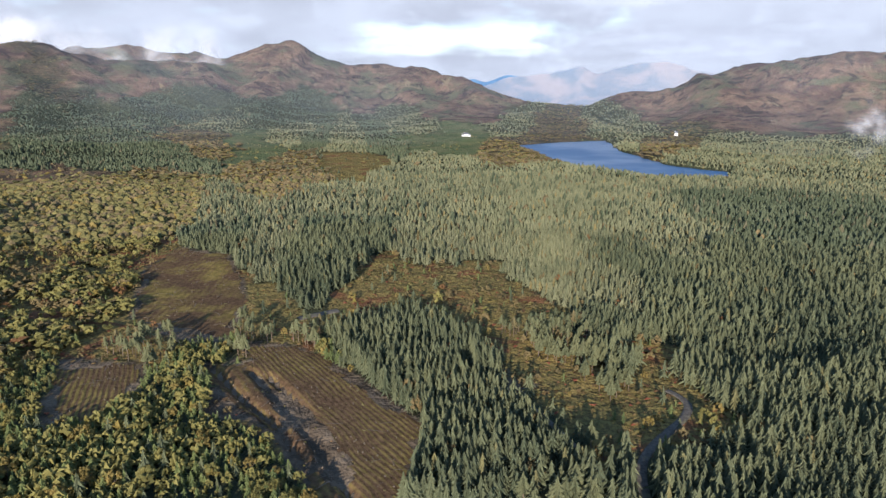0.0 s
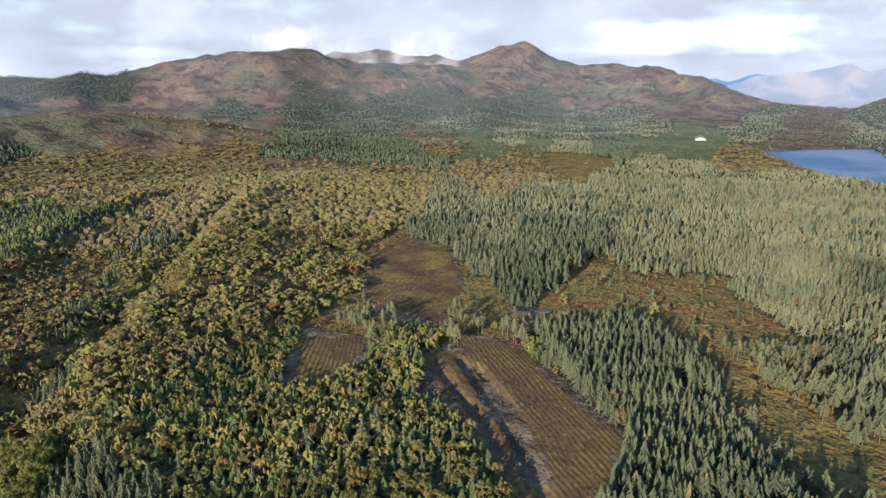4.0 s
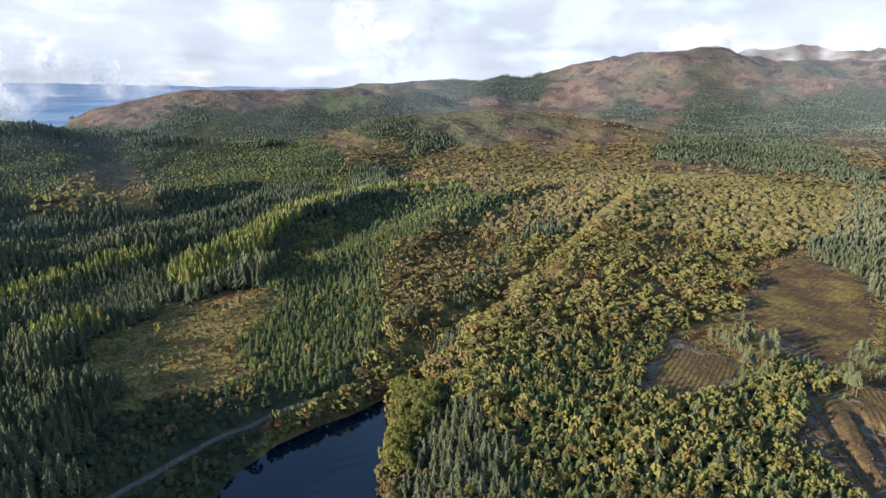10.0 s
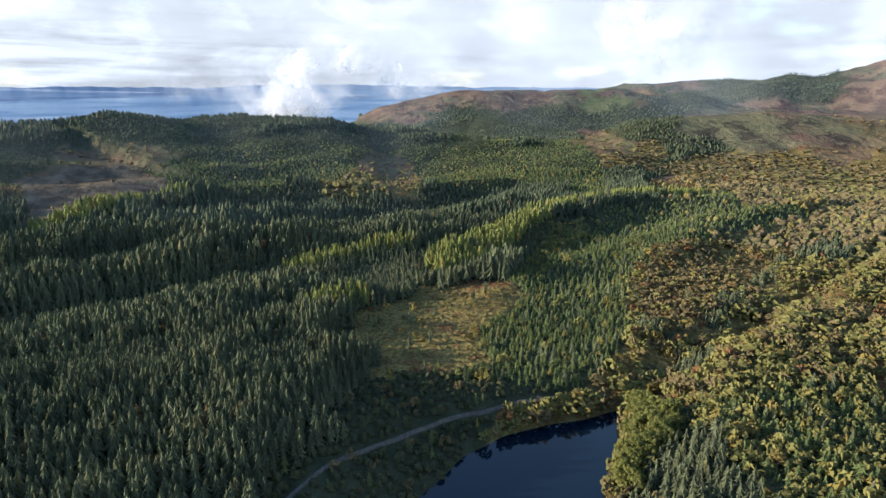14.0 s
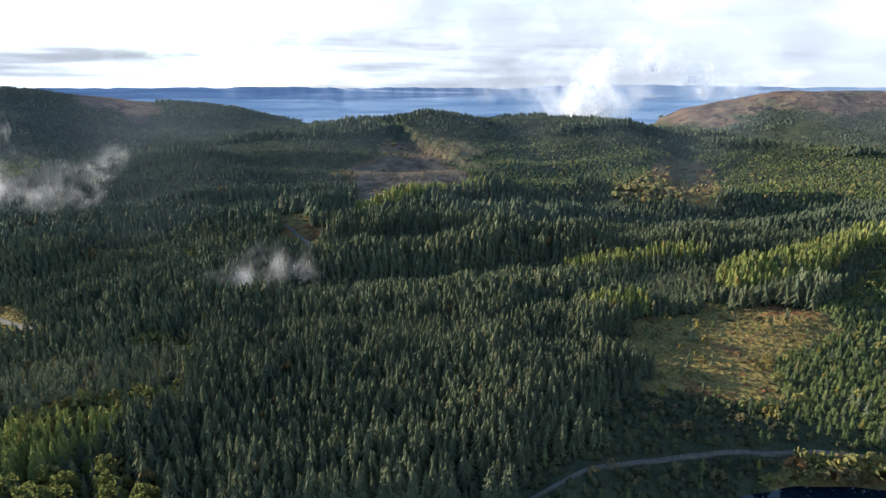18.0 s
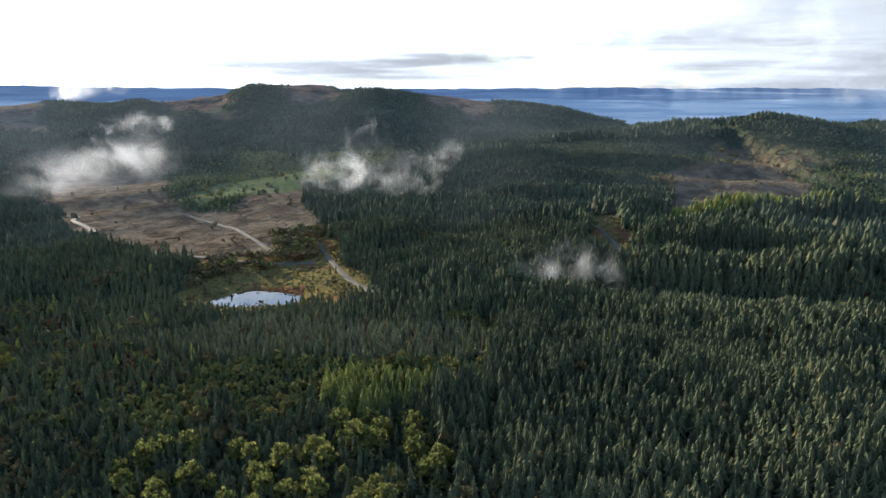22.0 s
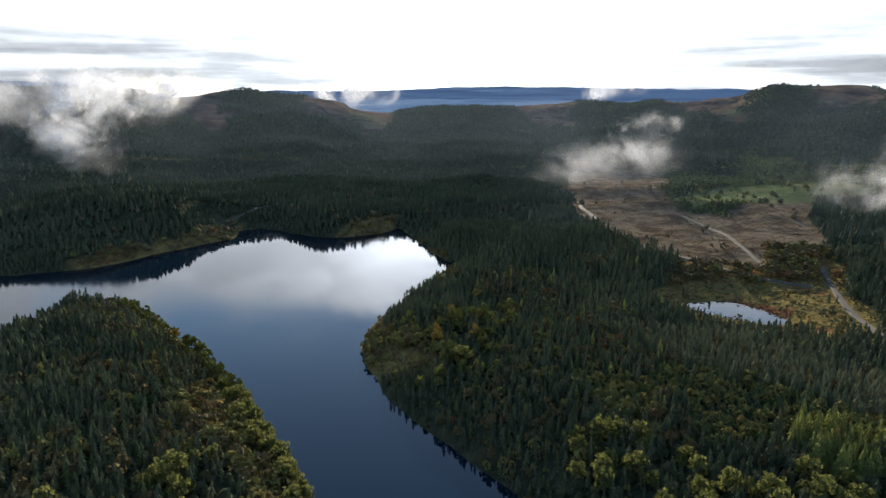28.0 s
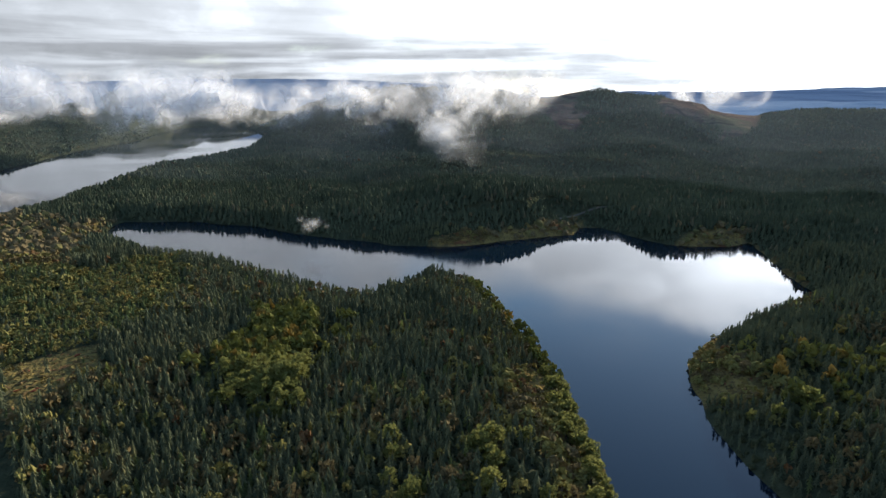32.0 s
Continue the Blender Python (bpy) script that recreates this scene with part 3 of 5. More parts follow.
STANDS.append(("spruce", ((-55, 330), (-55, 1174), (-55, 2403), (-52, 195), (-52, 302), (-52, 418), (-52, 505), (-51, 2636), (-50, 526), (-48, 187), (-47, 2573), 
    (-45, 596), (-37, 2208), (-34, 1198), (-33, 1899), (-32, 1294), (-32, 2258), (-29, 1202), (-28, 2350), (-25, 2239), (-23, 1217), (-20, 545), (-19, 2479), 
    (-14, 2346), (-13, 492), (-12, 421), (-11, 1647), (-10, 538), (-5, 303), (-5, 1664), (-4, 243), (0, 168), (0, 270), (1, 190), (2, 237), (9, 184), (15, 185), 
    (16, 286), (17, 336), (17, 406), (18, 192), (24, 742), (25, 281), (26, 553), (27, 207))))
STANDS.append(("scrub", ((-235, 674), (-233, 625), (-194, 560), (-180, 563), (-150, 443), (-145, 436), (-141, 507), (-140, 463), (-68, 232), (-61, 1030), 
    (-59, 1044), (-58, 1142), (-57, 373), (-54, 1074), (-48, 707), (-48, 992), (-47, 1130), (-43, 860), (-42, 678), (-42, 1174), (-41, 1224), (-39, 963), (-38, 1071), 
    (-37, 1228), (-36, 526), (-33, 581), (-32, 679), (-30, 817), (-30, 2371), (-28, 608), (-24, 732), (-24, 955), (-20, 1550), (-15, 982), (-13, 1060), (5, 1295), 
    (9, 1903), (20, 1741))))
STANDS.append(("heath", ((-148, 435), (-108, 894), (-107, 719), (-107, 826), (-104, 715), (-104, 729), (-102, 924), (-82, 981), (-79, 806), (-79, 975), (-74, 315), 
    (-63, 1240), (-63, 1292), (-60, 1128), (-59, 2533), (-57, 848), (-44, 298), (-44, 1224), (-43, 381), (-42, 1352), (-40, 396), (-40, 1298), (-38, 406), (-37, 1392), 
    (-36, 353), (-35, 514), (-35, 1882), (-34, 1085), (-30, 1071), (-28, 422), (-26, 554), (1, 338), (16, 236), (20, 234))))
STANDS.append(("pasture", ((-62, 2157), (-17, 1673), (-16, 1367), (-3, 1703), (2, 1553))))
STANDS.append(("grey_spruce", ((-20, 689), (-18, 2095), (-16, 400), (-16, 461), (-15, 523), (-13, 1774), (-10, 684), (-9, 1543), (-3, 941), (-3, 2039), (0, 507), 
    (2, 978), (6, 894), (6, 2149), (11, 406), (16, 2063), (18, 725), (22, 586), (22, 1351), (24, 1101), (25, 1464))))
STANDS.append(("grass", ((-142, 436), (-140, 410), (-139, 384), (-113, 533), (-83, 272), (-81, 330), (-79, 301), (-77, 345), (-76, 278), (-75, 349), (-74, 347), 
    (-72, 352), (-71, 367), (-29, 354), (-18, 419), (-16, 214), (-13, 397), (-9, 352), (-8, 1118), (-4, 396), (1, 401), (8, 275), (8, 349), (11, 256), (18, 293), 
    (19, 256), (22, 259))))
STANDS.append(("pine", ((-26, 320), (-16, 308), (10, 299), (12, 173), (13, 284), (14, 197), (14, 214), (16, 253))))
STANDS.append(("birch", ((-192, 253), (-190, 235), (-186, 185), (-177, 291), (-155, 358), (-152, 361), (-142, 350), (-83, 764), (-66, 237), (-58, 292), (-58, 451), 
    (-56, 261), (-56, 310), (-56, 518), (-54, 564), (-51, 304), (-51, 630), (-48, 267), (-47, 324), (-47, 418), (-45, 752), (-44, 503), (-43, 316), (-43, 950), 
    (-42, 307), (-41, 576), (-39, 359), (-38, 645), (-36, 582), (-36, 802), (-32, 410), (-31, 523))))
STANDS.append(("larch", ((-136, 230), (-107, 553), (-104, 571), (-101, 603), (-99, 485), (-97, 639), (-89, 397), (-89, 701), (-87, 346), (-86, 623), (-84, 417), 
    (-80, 431), (-74, 451), (-70, 504), (-68, 543), (-67, 559), (-65, 592), (-63, 625), (-59, 681), (-58, 200), (-58, 684))))
STANDS.append(("felled", ((-157, 569), (-157, 758), (-156, 650), (-154, 576), (-154, 789), (-152, 601), (-149, 574), (-143, 648), (-30, 284), (-23, 336), 
    (-23, 412), (-21, 253), (-18, 276), (-12, 200), (-11, 244), (-8, 213), (-5, 191), (6, 256))))
STANDS.append(("young", ((-236, 459), (-233, 362), (-228, 459), (-155, 246), (-150, 828), (-147, 279), (-146, 235), (-145, 264), (-144, 270), (-143, 898), 
    (-142, 285), (-140, 954), (-139, 298), (-137, 270), (-135, 285), (-134, 278), (-133, 292), (-131, 262), (-131, 325), (-129, 280), (-128, 266), (-126, 268), 
    (-126, 482), (-125, 278), (-99, 852), (-94, 856), (-94, 877), (-92, 965), (-87, 906), (-84, 990), (-79, 1063), (-77, 1032), (-75, 1037), (-72, 307), (-72, 879), 
    (-72, 1170), (-71, 257), (-71, 874), (-70, 936), (-69, 382), (-68, 279), (-67, 968), (-66, 347), (-66, 554), (-65, 424))))
STANDS.append(("young", ((-65, 1266), (-64, 301), (-64, 442), (-64, 788), (-64, 970), (-63, 595), (-62, 440), (-61, 469), (-60, 621), (-60, 640), (-57, 675), 
    (-55, 676), (-52, 238), (-52, 664), (-50, 170), (-48, 235), (-44, 210), (-44, 257), (-41, 181), (-39, 230), (-39, 287), (-37, 307), (-28, 252), (-25, 272), 
    (-22, 298), (-19, 204), (-14, 185), (-9, 277), (-3, 183), (-1, 235))))
STANDS.append(("thicket", ((-89, 183), (-84, 232), (-83, 288), (-81, 217), (-80, 314), (-77, 271), (-76, 231), (-75, 278))))
STANDS.append(("oak", ((-221, 284), (-220, 262), (-219, 310), (-218, 242), (-209, 181), (-197, 203), (-194, 172), (-174, 250), (-171, 319), (-169, 266), 
    (-157, 185), (-155, 202), (-151, 205), (-150, 174), (-141, 195), (-137, 217), (-134, 211), (-133, 194))))


# ---- what grows where ----
FIELD = xy(((-18.3, 312), (-13.6, 302), (-7.7, 258), (-1.8, 217), (-3.1, 182), (-5.3, 160), (-9.5, 160), (-11.0, 198), (-15.3, 245), (-17.9, 276)))
BRASH_STRIP = xy(((-22.0, 293), (-18.0, 276), (-15.3, 245), (-11.0, 198), (-9.5, 160), (-11.5, 160), (-16.5, 216), (-21.0, 248)))
SMALL_FIELD = xy(((-33.1, 313), (-27.0, 307), (-26.6, 284), (-28.8, 257), (-32.2, 247), (-33.8, 271)))
UPPER_FIELD = xy(((-25.9, 480), (-22.9, 535), (-19.0, 500), (-17.6, 405), (-18.2, 357), (-20.0, 316), (-24.3, 346), (-27.2, 371)))
OAK_BELT = xy(((-219.2, 373), (-215.2, 379), (-213.7, 342), (-214.2, 300), (-215.9, 239), (-222, 253), (-223, 298), (-219.6, 326)))
LARCH_BELTS = ((((-88, 343), (-86, 350), (-84, 359)), 9), (((-75.5, 430), (-74, 448), (-70, 515), (-67, 590), (-63, 661), (-59, 740), (-54, 800)), 13),
               (((-89.5, 430), (-84, 457), (-79.5, 469)), 8), (((-108, 585), (-104, 635), (-101, 684), (-97, 702)), 12), (((-91, 740), (-88, 746), (-85, 735)), 10))
BELTS = [(xy(pts), w) for pts, w in LARCH_BELTS]
# stands and clearings with edges traced in the camera's view, later ones over earlier ones
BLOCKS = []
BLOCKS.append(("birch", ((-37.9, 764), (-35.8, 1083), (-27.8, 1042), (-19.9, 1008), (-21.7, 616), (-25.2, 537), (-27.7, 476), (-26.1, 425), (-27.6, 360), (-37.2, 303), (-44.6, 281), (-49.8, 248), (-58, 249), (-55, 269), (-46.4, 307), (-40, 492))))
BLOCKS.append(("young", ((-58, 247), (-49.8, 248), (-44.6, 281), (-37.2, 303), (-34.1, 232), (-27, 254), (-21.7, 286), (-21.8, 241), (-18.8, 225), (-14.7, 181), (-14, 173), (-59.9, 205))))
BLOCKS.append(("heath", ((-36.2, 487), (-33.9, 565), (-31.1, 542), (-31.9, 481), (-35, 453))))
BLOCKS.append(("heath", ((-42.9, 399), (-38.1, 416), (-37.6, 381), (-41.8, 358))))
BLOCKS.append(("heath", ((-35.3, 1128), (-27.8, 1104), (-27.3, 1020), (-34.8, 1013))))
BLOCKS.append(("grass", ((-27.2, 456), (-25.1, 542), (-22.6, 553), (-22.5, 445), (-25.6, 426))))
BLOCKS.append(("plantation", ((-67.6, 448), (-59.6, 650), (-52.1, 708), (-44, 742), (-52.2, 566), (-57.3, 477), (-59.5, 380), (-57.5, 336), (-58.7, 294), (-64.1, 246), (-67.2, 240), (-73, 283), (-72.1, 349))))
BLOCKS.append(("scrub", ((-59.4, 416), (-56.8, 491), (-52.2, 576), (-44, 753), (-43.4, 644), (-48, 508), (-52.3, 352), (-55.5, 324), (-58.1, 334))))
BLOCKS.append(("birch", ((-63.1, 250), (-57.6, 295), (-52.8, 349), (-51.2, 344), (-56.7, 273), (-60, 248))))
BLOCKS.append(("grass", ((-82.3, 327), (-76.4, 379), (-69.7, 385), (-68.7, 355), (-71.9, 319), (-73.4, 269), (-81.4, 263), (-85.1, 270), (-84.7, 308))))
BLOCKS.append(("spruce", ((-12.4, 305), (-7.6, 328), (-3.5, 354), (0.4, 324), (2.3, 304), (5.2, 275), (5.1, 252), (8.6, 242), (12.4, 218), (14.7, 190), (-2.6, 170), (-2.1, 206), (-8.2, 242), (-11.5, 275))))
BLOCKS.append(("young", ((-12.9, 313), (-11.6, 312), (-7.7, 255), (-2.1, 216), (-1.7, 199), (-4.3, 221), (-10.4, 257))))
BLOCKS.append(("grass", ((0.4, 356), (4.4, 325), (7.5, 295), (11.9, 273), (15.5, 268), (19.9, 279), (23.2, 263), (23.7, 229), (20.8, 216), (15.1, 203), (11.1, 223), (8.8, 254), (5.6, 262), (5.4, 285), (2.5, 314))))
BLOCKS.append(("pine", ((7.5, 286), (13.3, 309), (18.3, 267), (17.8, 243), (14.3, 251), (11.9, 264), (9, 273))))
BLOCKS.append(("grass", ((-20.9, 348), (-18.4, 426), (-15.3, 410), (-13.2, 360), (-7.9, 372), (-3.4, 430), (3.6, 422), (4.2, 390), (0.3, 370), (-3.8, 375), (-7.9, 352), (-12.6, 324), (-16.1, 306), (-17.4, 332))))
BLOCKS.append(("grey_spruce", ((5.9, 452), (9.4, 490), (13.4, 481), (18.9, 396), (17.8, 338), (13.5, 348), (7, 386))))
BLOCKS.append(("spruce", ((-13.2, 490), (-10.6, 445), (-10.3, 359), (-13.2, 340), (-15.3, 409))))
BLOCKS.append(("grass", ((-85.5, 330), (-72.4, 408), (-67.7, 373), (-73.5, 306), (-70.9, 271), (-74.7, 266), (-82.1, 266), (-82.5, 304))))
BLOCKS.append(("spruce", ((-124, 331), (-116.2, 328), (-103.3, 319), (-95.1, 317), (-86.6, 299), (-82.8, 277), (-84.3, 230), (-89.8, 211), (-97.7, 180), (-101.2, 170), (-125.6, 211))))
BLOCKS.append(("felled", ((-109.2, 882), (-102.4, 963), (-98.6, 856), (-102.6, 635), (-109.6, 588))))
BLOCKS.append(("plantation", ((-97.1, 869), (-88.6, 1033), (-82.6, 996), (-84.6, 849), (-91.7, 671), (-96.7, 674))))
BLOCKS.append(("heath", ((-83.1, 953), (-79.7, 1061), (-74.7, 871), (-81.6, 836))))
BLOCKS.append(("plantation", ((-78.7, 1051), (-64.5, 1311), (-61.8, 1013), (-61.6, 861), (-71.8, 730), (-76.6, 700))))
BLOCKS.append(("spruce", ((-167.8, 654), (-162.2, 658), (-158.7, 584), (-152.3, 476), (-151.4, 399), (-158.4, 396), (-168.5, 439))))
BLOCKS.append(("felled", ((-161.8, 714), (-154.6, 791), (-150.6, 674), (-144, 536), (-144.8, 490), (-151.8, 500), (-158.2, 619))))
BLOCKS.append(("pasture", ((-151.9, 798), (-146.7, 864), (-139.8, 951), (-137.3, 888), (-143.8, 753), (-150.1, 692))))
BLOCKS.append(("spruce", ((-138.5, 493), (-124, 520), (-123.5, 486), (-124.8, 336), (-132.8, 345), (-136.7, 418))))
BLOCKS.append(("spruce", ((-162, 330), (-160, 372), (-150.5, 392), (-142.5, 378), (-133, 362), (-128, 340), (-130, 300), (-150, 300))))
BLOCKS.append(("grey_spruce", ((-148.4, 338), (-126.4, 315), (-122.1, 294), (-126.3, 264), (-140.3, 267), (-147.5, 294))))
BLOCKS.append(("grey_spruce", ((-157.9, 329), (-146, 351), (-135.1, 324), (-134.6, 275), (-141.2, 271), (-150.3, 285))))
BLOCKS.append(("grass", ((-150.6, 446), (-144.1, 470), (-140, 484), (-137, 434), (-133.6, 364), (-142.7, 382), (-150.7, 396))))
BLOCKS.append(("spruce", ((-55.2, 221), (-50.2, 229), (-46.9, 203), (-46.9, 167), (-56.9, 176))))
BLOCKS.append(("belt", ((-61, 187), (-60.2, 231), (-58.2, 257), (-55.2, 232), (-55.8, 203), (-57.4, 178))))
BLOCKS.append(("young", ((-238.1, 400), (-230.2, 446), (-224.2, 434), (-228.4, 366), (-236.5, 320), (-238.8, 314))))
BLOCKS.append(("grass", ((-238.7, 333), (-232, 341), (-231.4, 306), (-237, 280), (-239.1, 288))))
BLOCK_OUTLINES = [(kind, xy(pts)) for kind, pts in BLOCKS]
FIELDS = (FIELD, BRASH_STRIP, SMALL_FIELD, UPPER_FIELD)
ROADS = []
ROADS.append(("forest_track", 1.7, ((-95, 165), (-89.1, 183), (-84.7, 197), (-81.9, 204), (-75.8, 223), (-68.6, 243), (-64, 252), (-60, 262))))
ROADS.append(("forest_road", 3.2, ((20.5, 172), (19.9, 184), (18.9, 199), (19.8, 215), (22.0, 235), (23.1, 248), (22.5, 261), (20.3, 265))))
ROADS.append(("turning_place", 5.0, ((-13.8, 339), (-11.8, 344), (-9.4, 349))))
ROADS.append(("ride_track", 2.4, ((1.5, 268), (4.7, 253), (8.0, 239), (11.9, 215), (14.2, 201), (16, 186))))
ROADS.append(("valley_road", 3.6, ((-140.5, 520), (-139.1, 462), (-137.8, 423), (-135.7, 389), (-133.8, 361), (-132, 345))))
ROADS.append(("hill_track", 4.2, ((-163.5, 735), (-162.2, 732), (-160.0, 728), (-159.0, 705), (-159.7, 682), (-158.4, 626), (-157.0, 551), (-151.9, 509), (-145.5, 477), (-140.5, 470))))
ROADS.append(("brash_track", 3.4, ((-151.2, 664), (-147.4, 588), (-145.0, 516), (-144.0, 491))))
ROADS.append(("glen_road", 3.2, ((-56, 830), (-52.0, 800), (-45.3, 800), (-41.3, 820), (-37.9, 838), (-36.7, 809), (-36.3, 736), (-37.2, 700))))
ROADS.append(("moor_path", 3.0, ((-58, 1240), (-54.6, 1216), (-51.6, 1186), (-50.1, 1129), (-49, 1060))))
ROADS.append(("loch_track", 2.2, ((-192.0, 615), (-191.5, 626), (-191.4, 636), (-186.9, 674), (-183, 700))))
ROADS.append(("spruce_clearing_track", 3.0, ((-115.6, 575), (-115.1, 562), (-113.6, 522), (-113.1, 491))))
ROAD_LINES = [(xy(pts), w) for _, w, pts in ROADS]

KINDS = ("spruce", "grey_spruce", "young", "larch", "birch", "scrub", "oak", "pine", "heath", "grass", "pasture", "felled", "moor", "thicket", "tilled", "belt", "mixed", "plantation")
SITE_XY = np.concatenate([xy(pts) for _, pts in STANDS])
SITE = np.stack([np.concatenate([np.array(pts, float)[:, 0] for _, pts in STANDS]), 2.0 * np.degrees(np.arctan2(H - land(*SITE_XY.T), np.hypot(*SITE_XY.T)))], 1)
SITE_KIND = np.array([KINDS.index(k) for k, pts in STANDS for _ in pts])


def stand(x, y, z):
    """The kind of stand or open ground at each place, by number in KINDS: that of the point nearest in angle from the
    camera.
    """
    r, az = np.hypot(x, y), np.degrees(np.arctan2(x, y))
    az = np.where(az > 100, az - 360, az)
    v = 2.0 * np.degrees(np.arctan2(H - z, r))
    az = az + 0.9 * vnoise(az * 10, v * 10, 11) + 0.5 * vnoise(az * 10, v * 10, 4)
    v = v + 0.7 * vnoise(az * 10 + 500, v * 10, 11) + 0.4 * vnoise(az * 10 + 700, v * 10, 4)
    out = np.zeros(len(x), int)
    for i in range(0, len(x), 20000):
        s = slice(i, i + 20000)
        out[s] = SITE_KIND[((az[s, None] - SITE[:, 0]) ** 2 + (v[s, None] - SITE[:, 1]) ** 2).argmin(1)]
    out[(out == KINDS.index("larch")) & (az < -50) & (az > -112)] = KINDS.index("spruce")
    out[(out == KINDS.index("young")) & (r > 600)] = KINDS.index("plantation")
    wx, wy = x + 5 * vnoise(x, y, 23) + 2 * vnoise(x, y, 8), y + 5 * vnoise(x + 900, y, 23) + 2 * vnoise(x + 700, y, 8)
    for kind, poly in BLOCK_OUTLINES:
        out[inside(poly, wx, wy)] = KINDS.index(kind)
    for line, w in BELTS:
        out[near_line(line, x, y)[0] < w * (1 + 0.3 * vnoise(x, y, 30))] = KINDS.index("larch")
    out[within(POND, x, y) > -20] = KINDS.index("grass")
    for poly in FIELDS:
        out[inside(poly, x, y)] = KINDS.index("tilled")
    out[inside(OAK_BELT, x, y)] = KINDS.index("belt")
    # dark thicket laid here in place of the shade that falls in the dell
    dell = (az < -62) & (az > -97) & (r < 252) & (out != KINDS.index("spruce"))
    out[dell] = KINDS.index("thicket")
    brink = (az < -58) & (az > -84) & (r > 150) & (r < 275) & (within(ARM, x, y) > -9)
    out[brink] = np.where(az[brink] > -71, KINDS.index("birch"), KINDS.index("thicket"))
    wild = (out == KINDS.index("spruce")) & (r < 480) & (az < -146) & (vnoise(x + 60, y, 70) + 0.4 * vnoise(x, y, 20) > -0.25)
    out[wild] = KINDS.index("mixed")
    fringe = (az < -183) & (az > -200) & (r < 440) & (within(LOCH, x, y) > -9)
    out[fringe] = KINDS.index("belt")
    return out


def blur_share(kind, names):
    return np.isin(kind, [KINDS.index(n) for n in names]).astype(float)


def build_ground():
    az = np.concatenate([np.arange(-242, 42, 0.55), np.arange(42, 118.1, 4.0)])
    rr = np.concatenate([[0.5, 60], np.geomspace(110, 4900, 240)])
    a, r = np.meshgrid(np.radians(az), rr, indexing="ij")
    x, y = (r * np.sin(a)).ravel(), (r * np.cos(a)).ravel()
    z = land(x, y)
    kind = stand(x, y, z)
    upland = np.hypot(x, y) > 900
    moor = np.maximum(blur_share(kind, ("moor",)), np.maximum(np.where(upland, 1.0, 0.55) * blur_share(kind, ("heath", "felled", "tilled")), 0.45 * blur_share(kind, ("birch", "scrub"))))
    attrs = (("moor", moor), ("rough_grass", (blur_share(kind, ("grass", "pine")) + blur_share(kind, ("heath",)) * np.where(upland, 0.25, 1.0)) * 0.8 + 0.8 * blur_share(kind, ("birch", "scrub")) * (np.hypot(x, y) < 1300)),
             ("pasture", blur_share(kind, ("pasture",))), ("felled", blur_share(kind, ("felled", "tilled"))))
    tagged(mesh_object("ground", np.stack([x, y, z], 1), sheet(len(az), len(rr)), GROUND, attrs, True),
           "rolling moor, bracken and forest floor of a glen", "ground", kind="structure")


def build_water(name, label, az0, az1, r0, r1, z=0.0, material=WATER):
    az, rr = np.linspace(az0, az1, 40), np.linspace(r0, r1, 24)
    a, r = np.meshgrid(np.radians(az), rr, indexing="ij")
    v = np.stack([(r * np.sin(a)).ravel(), (r * np.cos(a)).ravel(), np.full(a.size, z)], 1)
    tagged(mesh_object(name, v, sheet(len(az), len(rr)), material, (), True), label, "loch", kind="structure")


def build_road(name, width, pts):
    line = xy(pts)
    seg = np.hypot(*np.diff(line, axis=0).T)
    s = np.concatenate([[0], np.cumsum(seg)])
    q = np.linspace(0, s[-1], max(8, int(s[-1] / 4)))
    smooth = np.ones(5) / 5
    px, py = (np.convolve(np.pad(np.interp(q, s, line[:, k]), 2, "edge"), smooth, "valid") for k in (0, 1))
    d = np.stack([np.gradient(px), np.gradient(py)], 1)
    d /= np.linalg.norm(d, axis=1)[:, None] + 1e-9
    cols = []
    for k, lift in ((-0.62, -0.5), (-0.5, 0.22), (-0.2, 0.32), (0, 0.27), (0.2, 0.32), (0.5, 0.22), (0.62, -0.5)):
        w = width * k * (1 + 0.12 * vnoise(px, py, 9))
        x, y = px - d[:, 1] * w, py + d[:, 0] * w
        cols.append(np.stack([x, y, np.maximum(land(px, py), land(x, y)) + lift], 1))
    v = np.stack(cols, 1).reshape(-1, 3)
    tagged(mesh_object(name, v, sheet(len(px), 7), GRAVEL, (), True), "pale gravel forest road winding through the trees", "road", kind="structure")


